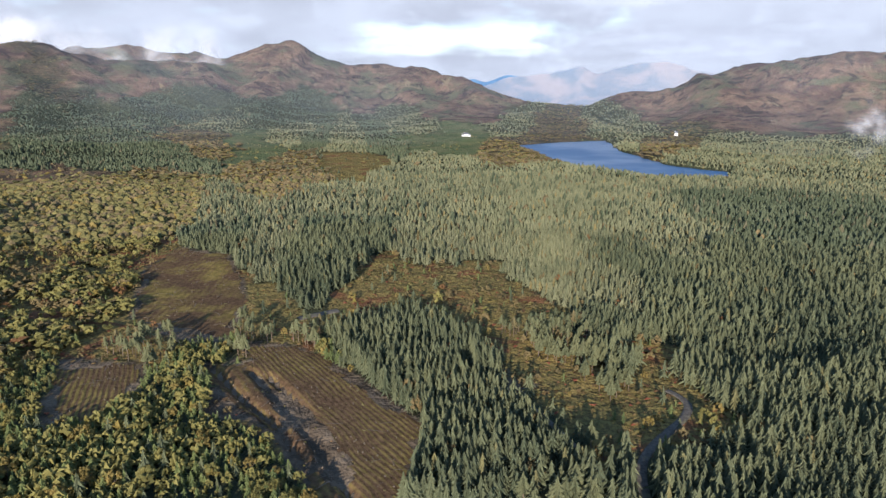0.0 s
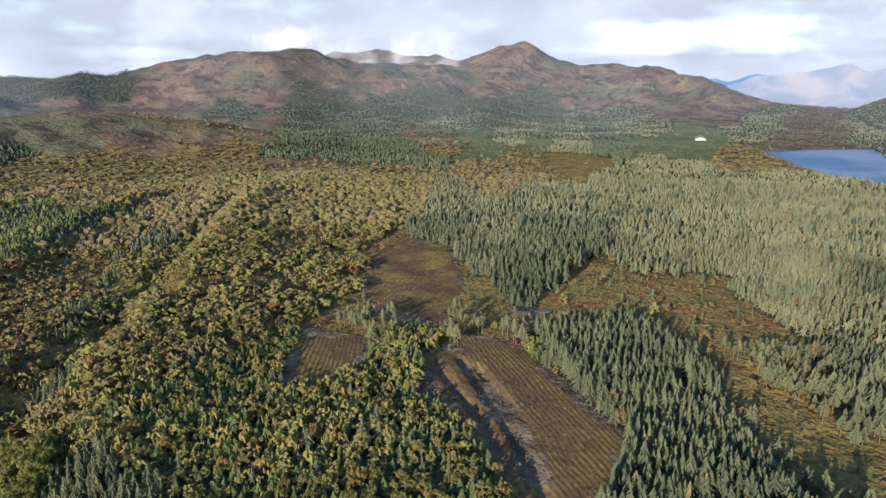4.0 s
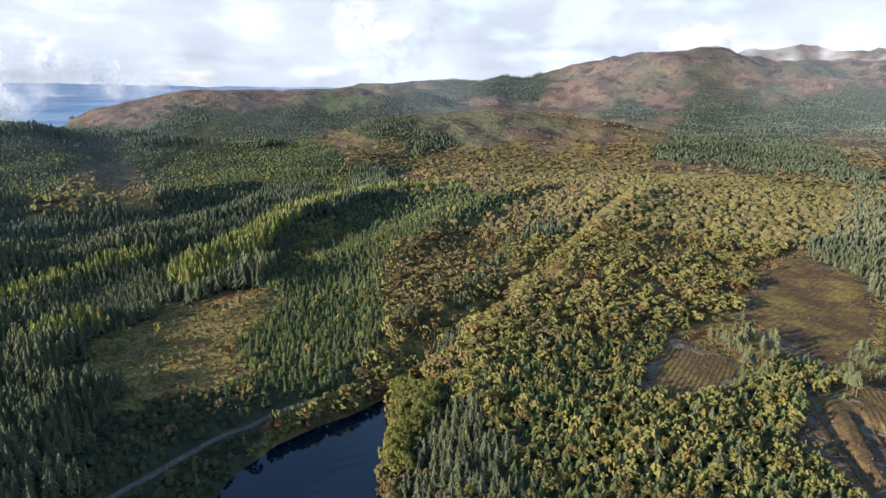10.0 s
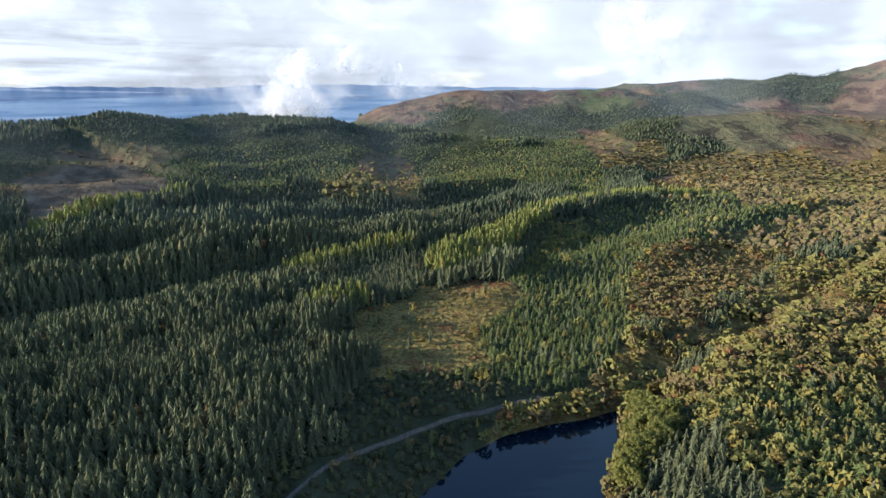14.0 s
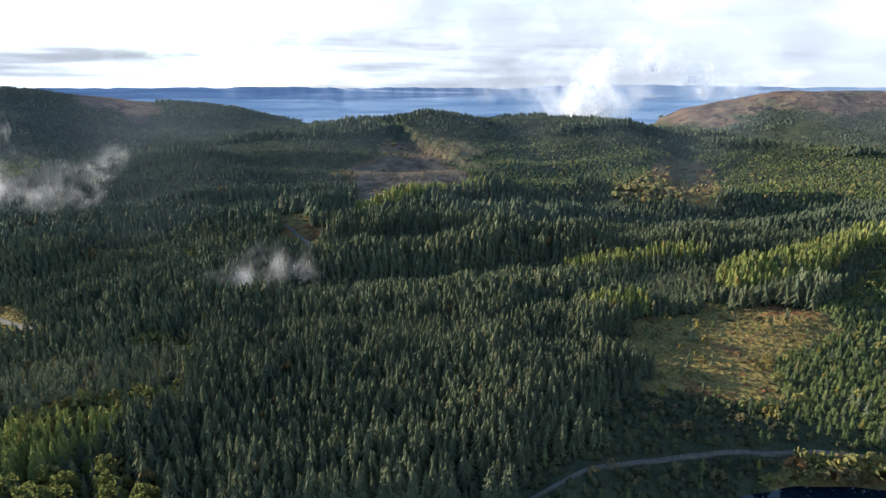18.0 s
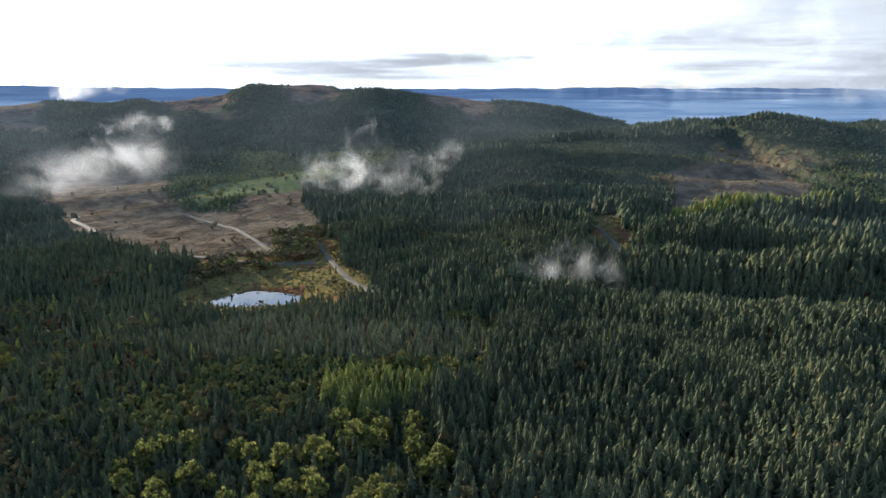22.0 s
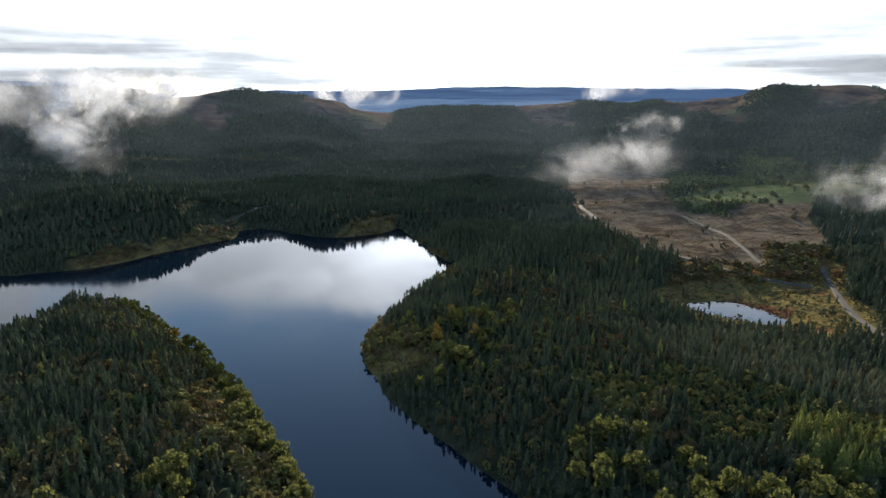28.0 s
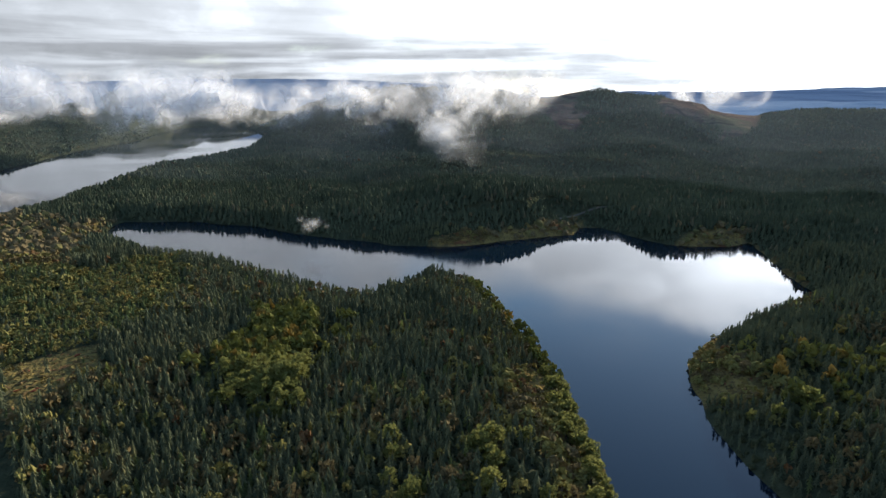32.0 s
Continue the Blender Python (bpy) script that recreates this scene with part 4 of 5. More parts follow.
def build_field(name, label, poly, way, gap=2.2, high=0.22, worn=0.0):
    """Mounded planting ground: furrows and ridges cut along one bearing."""
    c, s = math.cos(radians(way)), math.sin(radians(way))
    along, across = poly @ np.array([s, c]), poly @ np.array([c, -s])
    u, v = np.arange(along.min(), along.max(), 2.4), np.arange(across.min(), across.max(), gap / 4)
    uu, vv = np.meshgrid(u, v, indexing="ij")
    wander = 1.1 * vnoise(uu, vv, 19) + 0.35 * vnoise(uu, vv, 6)
    x, y = (uu * s + (vv + wander) * c).ravel(), (uu * c - (vv + wander) * s).ravel()
    ridge = (0.5 + 0.5 * np.cos(2 * math.pi * vv / gap)).ravel()
    lump = vnoise(x * 3, y * 3, 5)
    fade = np.clip(within(poly, x, y) / 4, 0, 1)
    patch = 0.5 + 0.5 * vnoise(x, y, 16) + 0.3 * vnoise(x, y, 4)
    ridge = np.clip(ridge * (1 - worn) * (0.6 + 0.5 * patch) + (0.25 + worn) * patch, 0, 1)
    z = land(x, y) + 0.06 + fade * (0.10 + high * ridge * (0.7 + 0.5 * lump) + 0.1 * vnoise(x, y, 1.1))
    ok = within(poly, x, y) + 5.0 * vnoise(x, y, 15) + 2.5 * vnoise(x, y, 5) > 1.5
    f = sheet(len(u), len(v))
    f = f[ok[f].all(1)]
    tagged(mesh_object(name, np.stack([x, y, z], 1), f, SOIL, (("ridge", ridge),), True), label, "ploughed field", kind="structure")


build_ground()
build_water("water", "still dark loch among wooded shores", -252, 108, 0.5, 720)
build_water("water_far", "loch on the valley floor, painted sky blue", 3, 27, 940, 1820, 0.0, RIPPLED)
build_water("water_long", "long silver loch beyond a wooded ridge", -256, -214, 780, 2620)
for name, width, pts in ROADS:
    build_road(name, width, pts)
build_field("ploughed_field", "brown mounded planting ground with long furrows", FIELD, -35)
build_field("brash_ground", "felled ground with ditches, brash and rough grass", BRASH_STRIP, -33, 3.1, 0.3, 0.55)
build_field("small_ploughed_field", "small brown field furrowed for replanting", SMALL_FIELD, -22, 2.2, 0.18)
build_field("upper_ploughed_field", "felled slope scored by curving furrows", UPPER_FIELD, -6, 3.6, 0.12, 0.7)


def build_backdrop(name, label, material, az0, az1, crest, r=4650, depth=450, foot=-8.0, seed=3, rough=0.10):
    """A far range: crest is pairs of bearing and angle up in degrees."""
    n = int((az1 - az0) / 0.2)
    az = np.linspace(az0, az1, n)
    pts = np.array(crest, float)
    up = np.interp(az, pts[:, 0], pts[:, 1])
    peaks = rough * fbm(az * 40, az * 0 + seed * 50, 70, 5, 0.55)
    rows = []
    for k in np.linspace(0, 1, 22):
        rr = r - depth * (1 - k)
        top = H + r * np.tan(np.radians(up + peaks * k ** 6))
        x, y = rr * np.sin(np.radians(az)), rr * np.cos(np.radians(az))
        z = foot + (top - foot) * (0.3 * k + 0.7 * k ** 1.5)
        z = z + fbm(x, y + seed * 777, 800, 3, 0.45) * 260 * rough * k * (1 - k)
        rows.append(np.stack([x, y, z], 1))
    tagged(mesh_object(name, np.stack(rows, 1).reshape(-1, 3), sheet(n, 22), material, (), True), label, "hills", kind="structure")


build_backdrop("backdrop_blue_peaks", "mountain peaks beyond the glen, painted haze blue", HAZE_BLUE_HILL, -9, 12, ((-9, 0.2), (-5, 1.1), (-3.4, 1.45), (-1.5, 1.1), (0.8, 0.6), (2.6, 0.95), (3.6, 0.7), (5.5, 1.3), (8, 0.9), (12, 0.6)), 4800)
build_backdrop("backdrop_mountains", "mountain range under cloud, painted pale with haze", HAZE_PALE_HILL, 1, 30, ((1, -0.2), (3, 0.2), (5.6, 1.1), (8, 1.2), (10, 1.5), (11.8, 2.0), (13, 1.3), (14.5, 1.7), (16.2, 2.1), (18.5, 2.3), (20.7, 1.6), (24, 1.0), (30, 0.5)), 4600)
build_backdrop("backdrop_plain", "far plain and low hills on the horizon, painted haze blue", HAZE_BLUE_PLAIN, -200, -62, ((-200, -1.0), (-186, -0.1), (-178, -0.1), (-172, 0.2), (-165, 0.3), (-156, 0.15), (-146, 0.05), (-131, 0.1), (-120, 0.15), (-117, 0.25), (-110, 0.1), (-104, 0.25), (-96, 0.15), (-90, 0.35), (-84, 0.5), (-78, 0.3), (-70, 0.2), (-62, 0.2)), 4700, 900, -120, 3, 0.07)
build_backdrop("backdrop_lowland", "lowland below the far ridge, painted pale haze blue", HAZE_PALE_PLAIN, -200, -62, ((-200, -1.4), (-186, -0.9), (-172, -0.8), (-150, -0.9), (-125, -0.7), (-110, -0.85), (-100, -0.6), (-92, -0.75), (-80, -0.8), (-62, -1.4)), 4300, 1300, -70, 5, 0.06)
build_backdrop("backdrop_east", "dim hills under low cloud, painted haze blue", HAZE_BLUE_PLAIN, -242, -196, ((-242, 0.2), (-233, 0.5), (-226, 0.7), (-218, 0.9), (-210, 0.8), (-203, 0.5), (-196, 0.0)), 4500, 900, 20, 6, 0.05)


# ---- woods ----
def fir_form(tiers, sides, seed, bottom=0.05, jag=0.5, round_=0.88):
    """A fir of unit height and half width: ragged drooping tiers on one stem."""
    rnd = np.random.RandomState(seed)
    v, f = [], []
    for k in range(tiers):
        lo = bottom + (1 - bottom) * (k / tiers) ** 0.92
        hi = min(1.0, lo + (1 - bottom) / tiers * 1.7) if k < tiers - 1 else 1.0
        w = (1 - lo) ** round_ * (0.85 + 0.3 * rnd.rand())
        base, off = len(v), rnd.rand() * 6.28
        v.append((0.06 * rnd.randn(), 0.06 * rnd.randn(), hi))
        for s in range(sides):
            a = off + 2 * math.pi * (s + 0.5 * (rnd.rand() - 0.5)) / sides
            q = w * (1 + jag * (rnd.rand() - 0.5) - (0.52 if s % 2 else 0))
            v.append((q * math.cos(a), q * math.sin(a), lo + 0.025 * rnd.randn() + (0.4 * (hi - lo) if s % 2 else 0)))
        f += [(base, base + 1 + s, base + 1 + (s + 1) % sides) for s in range(sides)]
    return np.array(v), np.array(f)


def star_fir(tiers, points, seed, bottom=0.06, slim=0.85, notch=0.42):
    """A fir of unit height and half width: whorls of single branches that droop at their tips, on one stem."""
    rnd = np.random.RandomState(seed)
    v, f = [], []
    top = (0.05 * rnd.randn(), 0.05 * rnd.randn())
    for k in range(tiers):
        u = k / tiers
        lo = bottom + (1 - bottom) * u ** 0.95
        hi = min(1.0, lo + (1 - bottom) / tiers * 1.6) if k < tiers - 1 else 1.0
        w = (1 - u) ** slim * (0.8 + 0.35 * rnd.rand())
        base, off, n = len(v), rnd.rand() * 6.28, max(3, points - (k > tiers * 0.6))
        v.append((top[0] * u, top[1] * u, hi))
        for s in range(2 * n):
            a = off + math.pi * (s + 0.5 * (rnd.rand() - 0.5)) / n
            q = w * (0.75 + 0.45 * rnd.rand()) * (notch if s % 2 else 1.0)
            v.append((top[0] * u + q * math.cos(a), top[1] * u + q * math.sin(a), lo + 0.02 * rnd.randn() + ((hi - lo) * 0.45 if s % 2 else -0.02)))
        f += [(base, base + 1 + s, base + 1 + (s + 1) % (2 * n)) for s in range(2 * n)]
    return np.array(v), np.array(f)


def leafy_form(clumps, seed, bottom=0.15, size=0.34):
    """A broad crown of unit height and half width: leaning clumps of leaves."""
    rnd = np.random.RandomState(seed)
    v, f = [], []
    for k in range(clumps):
        a, e = rnd.rand() * 2 * math.pi, math.asin(1 - 1.45 * (k + rnd.rand()) / clumps)
        c = np.array([0.68 * math.cos(a) * math.cos(e), 0.68 * math.sin(a) * math.cos(e), bottom + (1 - bottom) * (0.48 + 0.40 * math.sin(e))])
        q = size * (0.75 + 0.5 * rnd.rand())
        base = len(v)
        p = np.array([(1, 0, 0), (-0.5, 0.87, 0), (-0.5, -0.87, 0), (0, 0, 0.75), (0, 0, -0.5)]) + 0.28 * rnd.randn(5, 3)
        v += [tuple(c + q * w * (1, 1, 0.62)) for w in p]
        f += [tuple(base + i for i in t) for t in ((0, 1, 3), (1, 2, 3), (2, 0, 3), (1, 0, 4), (2, 1, 4), (0, 2, 4))]
    return np.array(v), np.array(f)


def crown_form(rings, seed, extra):
    """A rounded uneven crown of unit height and half width, with a few clumps standing out of it."""
    rnd = np.random.RandomState(seed)
    v, f = [(0.15 * rnd.randn(), 0.15 * rnd.randn(), 1.0)], []
    spread = ((0.62, 0.80), (1.0, 0.48), (0.72, 0.12)) if len(rings) == 3 else ((0.80, 0.72), (0.92, 0.15))
    prev, n0 = [0], 1
    for (w, z), n in zip(spread, rings):
        ring = list(range(len(v), len(v) + n))
        off = rnd.rand() * 6.28
        for s in range(n):
            a, q = off + 2 * math.pi * (s + 0.5 * (rnd.rand() - 0.5)) / n, w * (0.72 + 0.5 * rnd.rand())
            v.append((q * math.cos(a), q * math.sin(a), z + 0.11 * rnd.randn()))
        if len(prev) == 1:
            f += [(prev[0], ring[s], ring[(s + 1) % n]) for s in range(n)]
        else:
            i = j = 0
            ang = [math.atan2(v[k][1], v[k][0]) % 6.28318 for k in prev]
            angr = [math.atan2(v[k][1], v[k][0]) % 6.28318 for k in ring]
            prev = [prev[k] for k in np.argsort(ang)]
            ring = [ring[k] for k in np.argsort(angr)]
            ang, angr = sorted(ang), sorted(angr)
            while i < len(prev) or j < n:
                if j >= n or (i < len(prev) and ang[i] < angr[j]):
                    f.append((prev[i], ring[j % n], prev[(i + 1) % len(prev)]))
                    i += 1
                else:
                    f.append((prev[i % len(prev)], ring[j], ring[(j + 1) % n]))
                    j += 1
        prev = ring
    cv, cf = leafy_form(extra, seed + 100, 0.1, 0.42)
    return np.concatenate([np.array(v), cv]), np.concatenate([np.array(f), cf + len(v)])


def stem_form(bottom=0.0, top=0.8, seed=0):
    """A bare tapered stem with a few dead twigs."""
    rnd = np.random.RandomState(seed)
    v, f = [], []
    for z, w in ((bottom, 1.0), (top, 0.45)):
        v += [(w * math.cos(a), w * math.sin(a), z) for a in (0, 2.09, 4.19)]
    f += [(0, 1, 4), (0, 4, 3), (1, 2, 5), (1, 5, 4), (2, 0, 3), (2, 3, 5)]
    for k in range(4):
        z, a, b = bottom + (top - bottom) * (0.3 + 0.7 * rnd.rand()), rnd.rand() * 6.28, len(v)
        v += [(0.3 * math.cos(a), 0.3 * math.sin(a), z), (0.3 * math.cos(a), 0.3 * math.sin(a), z + 0.02), (7 * math.cos(a), 7 * math.sin(a), z + 0.05 * rnd.randn())]
        f.append((b, b + 1, b + 2))
    return np.array(v), np.array(f)


def plant(name, forms, places, heights, widths, material, label, category, seed=1):
    """Plants of one kind, too many to count, as one mesh."""
    rnd = np.random.RandomState(seed)
    n = len(places)
    if not n:
        return
    which, turn, tint = rnd.randint(len(forms), size=n), rnd.rand(n) * 6.283, rnd.rand(n)
    vs, fs, ts, base = [], [], [], 0
    for k, (v, f) in enumerate(forms):
        i = np.nonzero(which == k)[0]
        c, s = np.cos(turn[i])[:, None], np.sin(turn[i])[:, None]
        w, h = widths[i][:, None], heights[i][:, None]
        lean = 0.03 * rnd.randn(len(i), 2)
        out = np.stack([(v[:, 0] * c - v[:, 1] * s) * w + v[:, 2] * h * lean[:, :1], (v[:, 0] * s + v[:, 1] * c) * w + v[:, 2] * h * lean[:, 1:], v[:, 2] * h], 2)
        out += places[i][:, None, :]
        fs.append((f[None] + (base + len(v) * np.arange(len(i)))[:, None, None]).reshape(-1, 3))
        vs.append(out.reshape(-1, 3))
        ts.append(np.repeat(tint[i], len(v)))
        base += len(v) * len(i)
    tagged(mesh_object(name, np.concatenate(vs), np.concatenate(fs), material, (("tint", np.concatenate(ts)),)), label, category, kind="stuff")


def scatter(r0, r1, spacing, seed):
    """Places at about that spacing between two distances, on the side that the glen opens to."""
    rnd = np.random.RandomState(seed)
    g = np.arange(-r1, r1, spacing)
    x, y = np.meshgrid(g, g)
    x, y = (x + rnd.rand(*x.shape) * spacing * 0.95).ravel(), (y + rnd.rand(*y.shape) * spacing * 0.95).ravel()
    r, az = np.hypot(x, y), np.degrees(np.arctan2(x, y))
    az = np.where(az > 100, az - 360, az)
    k = (r >= r0) & (r < r1) & (az > -239) & (az < 39)
    x, y = x[k], y[k]
    z = land(x, y)
    k = z > 0.12
    for line, w in ROAD_LINES:
        k &= near_line(line, x, y)[0] > w * 0.5 + 1.8
    return x[k], y[k], z[k]


# each kind of stand: the plants in it with their share, height, spread of height and half width to height
MIXES = {
    "spruce": (("spruce", 0.95, 9.2, 1.7, 0.268), ("dim_birch", 0.02, 6, 2, 0.36)),
    "mixed": (("spruce", 0.62, 8.6, 2.2, 0.25), ("young_spruce", 0.12, 6.5, 2, 0.3), ("dim_birch", 0.13, 6.6, 2, 0.40), ("green_birch", 0.07, 6.4, 2, 0.42), ("larch", 0.01, 9, 2, 0.24)),
    "grey_spruce": (("grey_spruce", 0.92, 7.0, 1.4, 0.30), ("dim_birch", 0.02, 6, 2, 0.36), ("spruce", 0.06, 10.5, 3, 0.22)),
    "young": (("young_spruce", 0.44, 4.8, 1.8, 0.42), ("spruce", 0.06, 6.8, 2.2, 0.28), ("green_birch", 0.34, 4.8, 1.7, 0.52), ("gold_birch", 0.035, 4.8, 2, 0.5)),
    "plantation": (("young_spruce", 0.80, 3.7, 1.2, 0.42), ("spruce", 0.07, 6.5, 1.8, 0.27), ("green_birch", 0.03, 4.8, 1.5, 0.42)),
    "larch": (("larch", 0.92, 12.0, 1.8, 0.235), ("spruce", 0.06, 12, 4, 0.22)),
    "birch": (("green_birch", 0.36, 5.8, 2.0, 0.60), ("gold_birch", 0.07, 5.2, 2.0, 0.54), ("dim_birch", 0.20, 5.4, 2.0, 0.60), ("young_spruce", 0.03, 5, 2, 0.30), ("bracken", 0.33, 1.1, 0.6, 1.1)),
    "scrub": (("dim_birch", 0.42, 5.4, 2.0, 0.60), ("green_birch", 0.14, 5.4, 2.0, 0.58), ("gold_birch", 0.05, 5.0, 2.0, 0.46), ("spruce", 0.04, 7.0, 2, 0.26), ("bracken", 0.30, 1.1, 0.6, 1.1)),
    "oak": (("oak", 0.085, 9.0, 2.5, 0.46), ("green_birch", 0.06, 5.6, 2, 0.44), ("spruce", 0.42, 8.0, 2.4, 0.25), ("thicket", 0.36, 3.6, 1.4, 0.6)),
    "pine": (("pine", 0.34, 10.5, 2.0, 0.23), ("bracken", 0.45, 0.9, 0.5, 1.2), ("dim_birch", 0.06, 4.5, 2, 0.4)),
    "heath": (("dim_birch", 0.09, 4.6, 2.2, 0.48), ("green_birch", 0.035, 5.2, 2.2, 0.46), ("gold_birch", 0.02, 4.6, 2.2, 0.46), ("bracken", 0.66, 1.0, 0.6, 1.1), ("young_spruce", 0.02, 5, 2, 0.3)),
    "grass": (("dim_birch", 0.03, 3.6, 2, 0.48), ("young_spruce", 0.03, 3.4, 2.0, 0.32), ("tussock", 0.56, 0.8, 0.5, 1.4), ("bracken", 0.22, 0.9, 0.5, 1.2), ("spruce", 0.012, 8, 2.5, 0.25), ("gold_birch", 0.012, 4.0, 2, 0.44)),
    "pasture": (("green_birch", 0.03, 5, 2, 0.46), ("tussock", 0.4, 0.5, 0.3, 1.6)),
    "felled": (("bracken", 0.34, 0.7, 0.5, 1.4), ("dim_birch", 0.012, 3.6, 2.5, 0.4)),
    "tilled": (("tussock", 0.07, 0.5, 0.3, 1.2),),
    "moor": (("bracken", 0.5, 1.1, 0.6, 1.4),),
    "belt": (("oak", 0.42, 10.0, 1.6, 0.36), ("green_birch", 0.16, 7.0, 1.5, 0.42), ("gold_birch", 0.08, 7.0, 1.5, 0.42)),
    "thicket": (("thicket", 0.80, 2.2, 1.2, 0.62), ("young_spruce", 0.04, 4.5, 2.5, 0.3), ("dim_birch", 0.04, 4.5, 2, 0.46)),
}
WOODS = ("mixed", "spruce", "grey_spruce", "larch", "pine", "oak", "belt")
LABELS = {
    "spruce": "dense dark green spruce plantation on the slopes", "grey_spruce": "pale grey-green spruce wood in the valley", "young_spruce": "young blue-green spruces planted close together",
    "larch": "tall larches turned yellow-green for autumn", "green_birch": "yellowing green birches on the hillside", "gold_birch": "golden autumn birches among bracken",
    "dim_birch": "half-bare brown birches and scrub", "oak": "broad yellow-green oaks by the water", "pine": "tall pines with bare stems",
    "bracken": "rust-brown bracken and heather tussocks", "tussock": "ochre tussocks of rough moor grass", "thicket": "low green gorse and willow thicket, darkened to stand for shade",
}


def grow():
    """Fill the stands ring by ring, with coarser plants farther out; high woods stand wider apart than young growth."""
    rings = ((165, 330, 2.9, 2.7, 0), (330, 560, 3.4, 3.2, 1), (560, 950, 4.7, 4.6, 2), (950, 1600, 6.2, 6.2, 3), (1600, 2900, 9.6, 9.6, 3))
    words = ("", "_middle", "_beyond", "_far", "_distant")
    for n, (r0, r1, wood_step, low_step, level) in enumerate(rings):
        lots = {}
        for high in (True, False):
            x, y, z = scatter(r0, r1, wood_step if high else low_step, 30 + n + 10 * high)
            rnd = np.random.RandomState(50 + n)
            kind, dice, tall = stand(x, y, z), rnd.rand(len(x)), rnd.rand(len(x))
            crowd = 0.5 + 0.5 * vnoise(x, y, 25)
            # tall old spruce round the loch, in blocks of different age
            az, r = np.degrees(np.arctan2(x, y)), np.hypot(x, y)
            az = np.where(az > 100, az - 360, az)
            tall_wood = np.clip((-83 - az) / 4, 0, 1) * np.clip((az + 112) / 12, 0.35, 1) * np.clip((az + 145) / 8, 0, 1) * np.clip((900 - r) / 200, 0, 1)
            old = (1 + 0.40 * tall_wood) * (1 + 0.22 * np.clip(4 * vnoise(x, y, 60), -1, 1)) * (1 + 0.22 * vnoise(x, y, 14))
            # belts of different age that follow the banks south of the loch
            banks = np.clip((az + 134) / 10, 0, 1) * np.clip((-62 - az) / 8, 0, 1) * np.clip((r - 320) / 80, 0, 1)
            u, v = x * 0.477 - y * 0.879, x * 0.879 + y * 0.477
            old = old * (1 + 0.5 * banks * np.clip(3.5 * vnoise(u / 4.5 + 40, v, 52), -1, 0.8))
            gap = vnoise(x + 333, y, 11) + 0.5 * vnoise(x, y + 555, 5) > 0.72
            shore = 0.68 + 0.32 * np.clip(near_line(LOCH, x, y, True)[0] / 40, 0, 1) if n < 3 else 1 + 0 * x
            for k, name in enumerate(KINDS):
                if (name in WOODS) != high:
                    continue
                low, here = 0.0, kind == k
                for plant_, share, h, spread, wide in MIXES[name]:
                    cut = share * np.clip((0.6 + 0.8 * crowd) if name in ("heath", "grass") else (np.clip(2.3 * crowd - 0.25, 0.10, 1.4) if n < 2 else 0.75 + 0.6 * crowd) if name in ("birch", "scrub") else (1.0 + 0 * crowd), 0, 1)
                    i = here & (dice >= low) & (dice < low + cut)
                    low += share
                    size = (h + spread * (tall[i] - 0.5) * 2.0) * shore[i] * (0.88 + 0.24 * crowd[i]) * (1.0, 1.0, 0.90, 0.74, 0.52)[n]
                    if high:
                        size = np.where(gap[i], size * 0.5, size)
                    if name == "spruce":
                        size = size * old[i]
                        wide = wide * old[i] ** -0.15
                    if name == "young":
                        size = size * (0.75 + 0.5 * crowd[i])
                    lots.setdefault(plant_, []).append((np.stack([x[i], y[i], z[i] - 0.25], 1), size, size * wide * (1 + 0.3 * (rnd.rand(i.sum()) - 0.5)) * (1.0, 1.1, 1.35, 1.9, 2.9)[n]))
        for plant_, parts_ in sorted(lots.items()):
            at_, h, w = (np.concatenate([p[k] for p in parts_]) for k in range(3))
            if n < 2:
                at_, h, w = pick_single(plant_, at_, h, w)
            leafy = "birch" in plant_ or plant_ in ("oak", "bracken", "thicket", "tussock")
            if plant_ in ("bracken", "tussock", "thicket") and n > 2:
                continue
            forms = LEAFY[3 if plant_ in ("bracken", "tussock") else 2 if plant_ == "thicket" else level] if leafy else PINE[level] if plant_ == "pine" else FIR[level]
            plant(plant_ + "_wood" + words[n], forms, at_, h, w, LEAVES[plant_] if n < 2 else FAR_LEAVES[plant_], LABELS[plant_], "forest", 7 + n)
            if plant_ in ("pine", "larch") and n < 3:
                plant(plant_ + "_stems" + words[n], STEMS, at_, h, 0.2 + 0 * h, BARK, "bare grey-brown stems under the crowns", "forest", 7 + n)


SINGLE = {}


# how far off, and how many at most, trees of each kind are built one by one
REACH = {"spruce": (225, 240), "young_spruce": (230, 140), "larch": (300, 60), "green_birch": (230, 140), "gold_birch": (250, 70), "oak": (400, 220), "pine": (330, 80), "dim_birch": (240, 60)}


def pick_single(name, at_, h, w):
    """Set the nearest plants of a kind aside, to be built one by one."""
    r = np.hypot(at_[:, 0], at_[:, 1])
    kept = SINGLE.get(name)
    reach, most = REACH.get(name, (0, 0))
    near = np.nonzero(r < reach)[0]
    near = near[np.argsort(r[near])][:max(0, most - (len(kept[1]) if kept else 0))]
    chosen = (at_[near], h[near], w[near])
    SINGLE[name] = tuple(np.concatenate([a, b]) for a, b in zip(kept, chosen)) if kept else chosen
    rest = np.setdiff1d(np.arange(len(r)), near)
    return at_[rest], h[rest], w[rest]


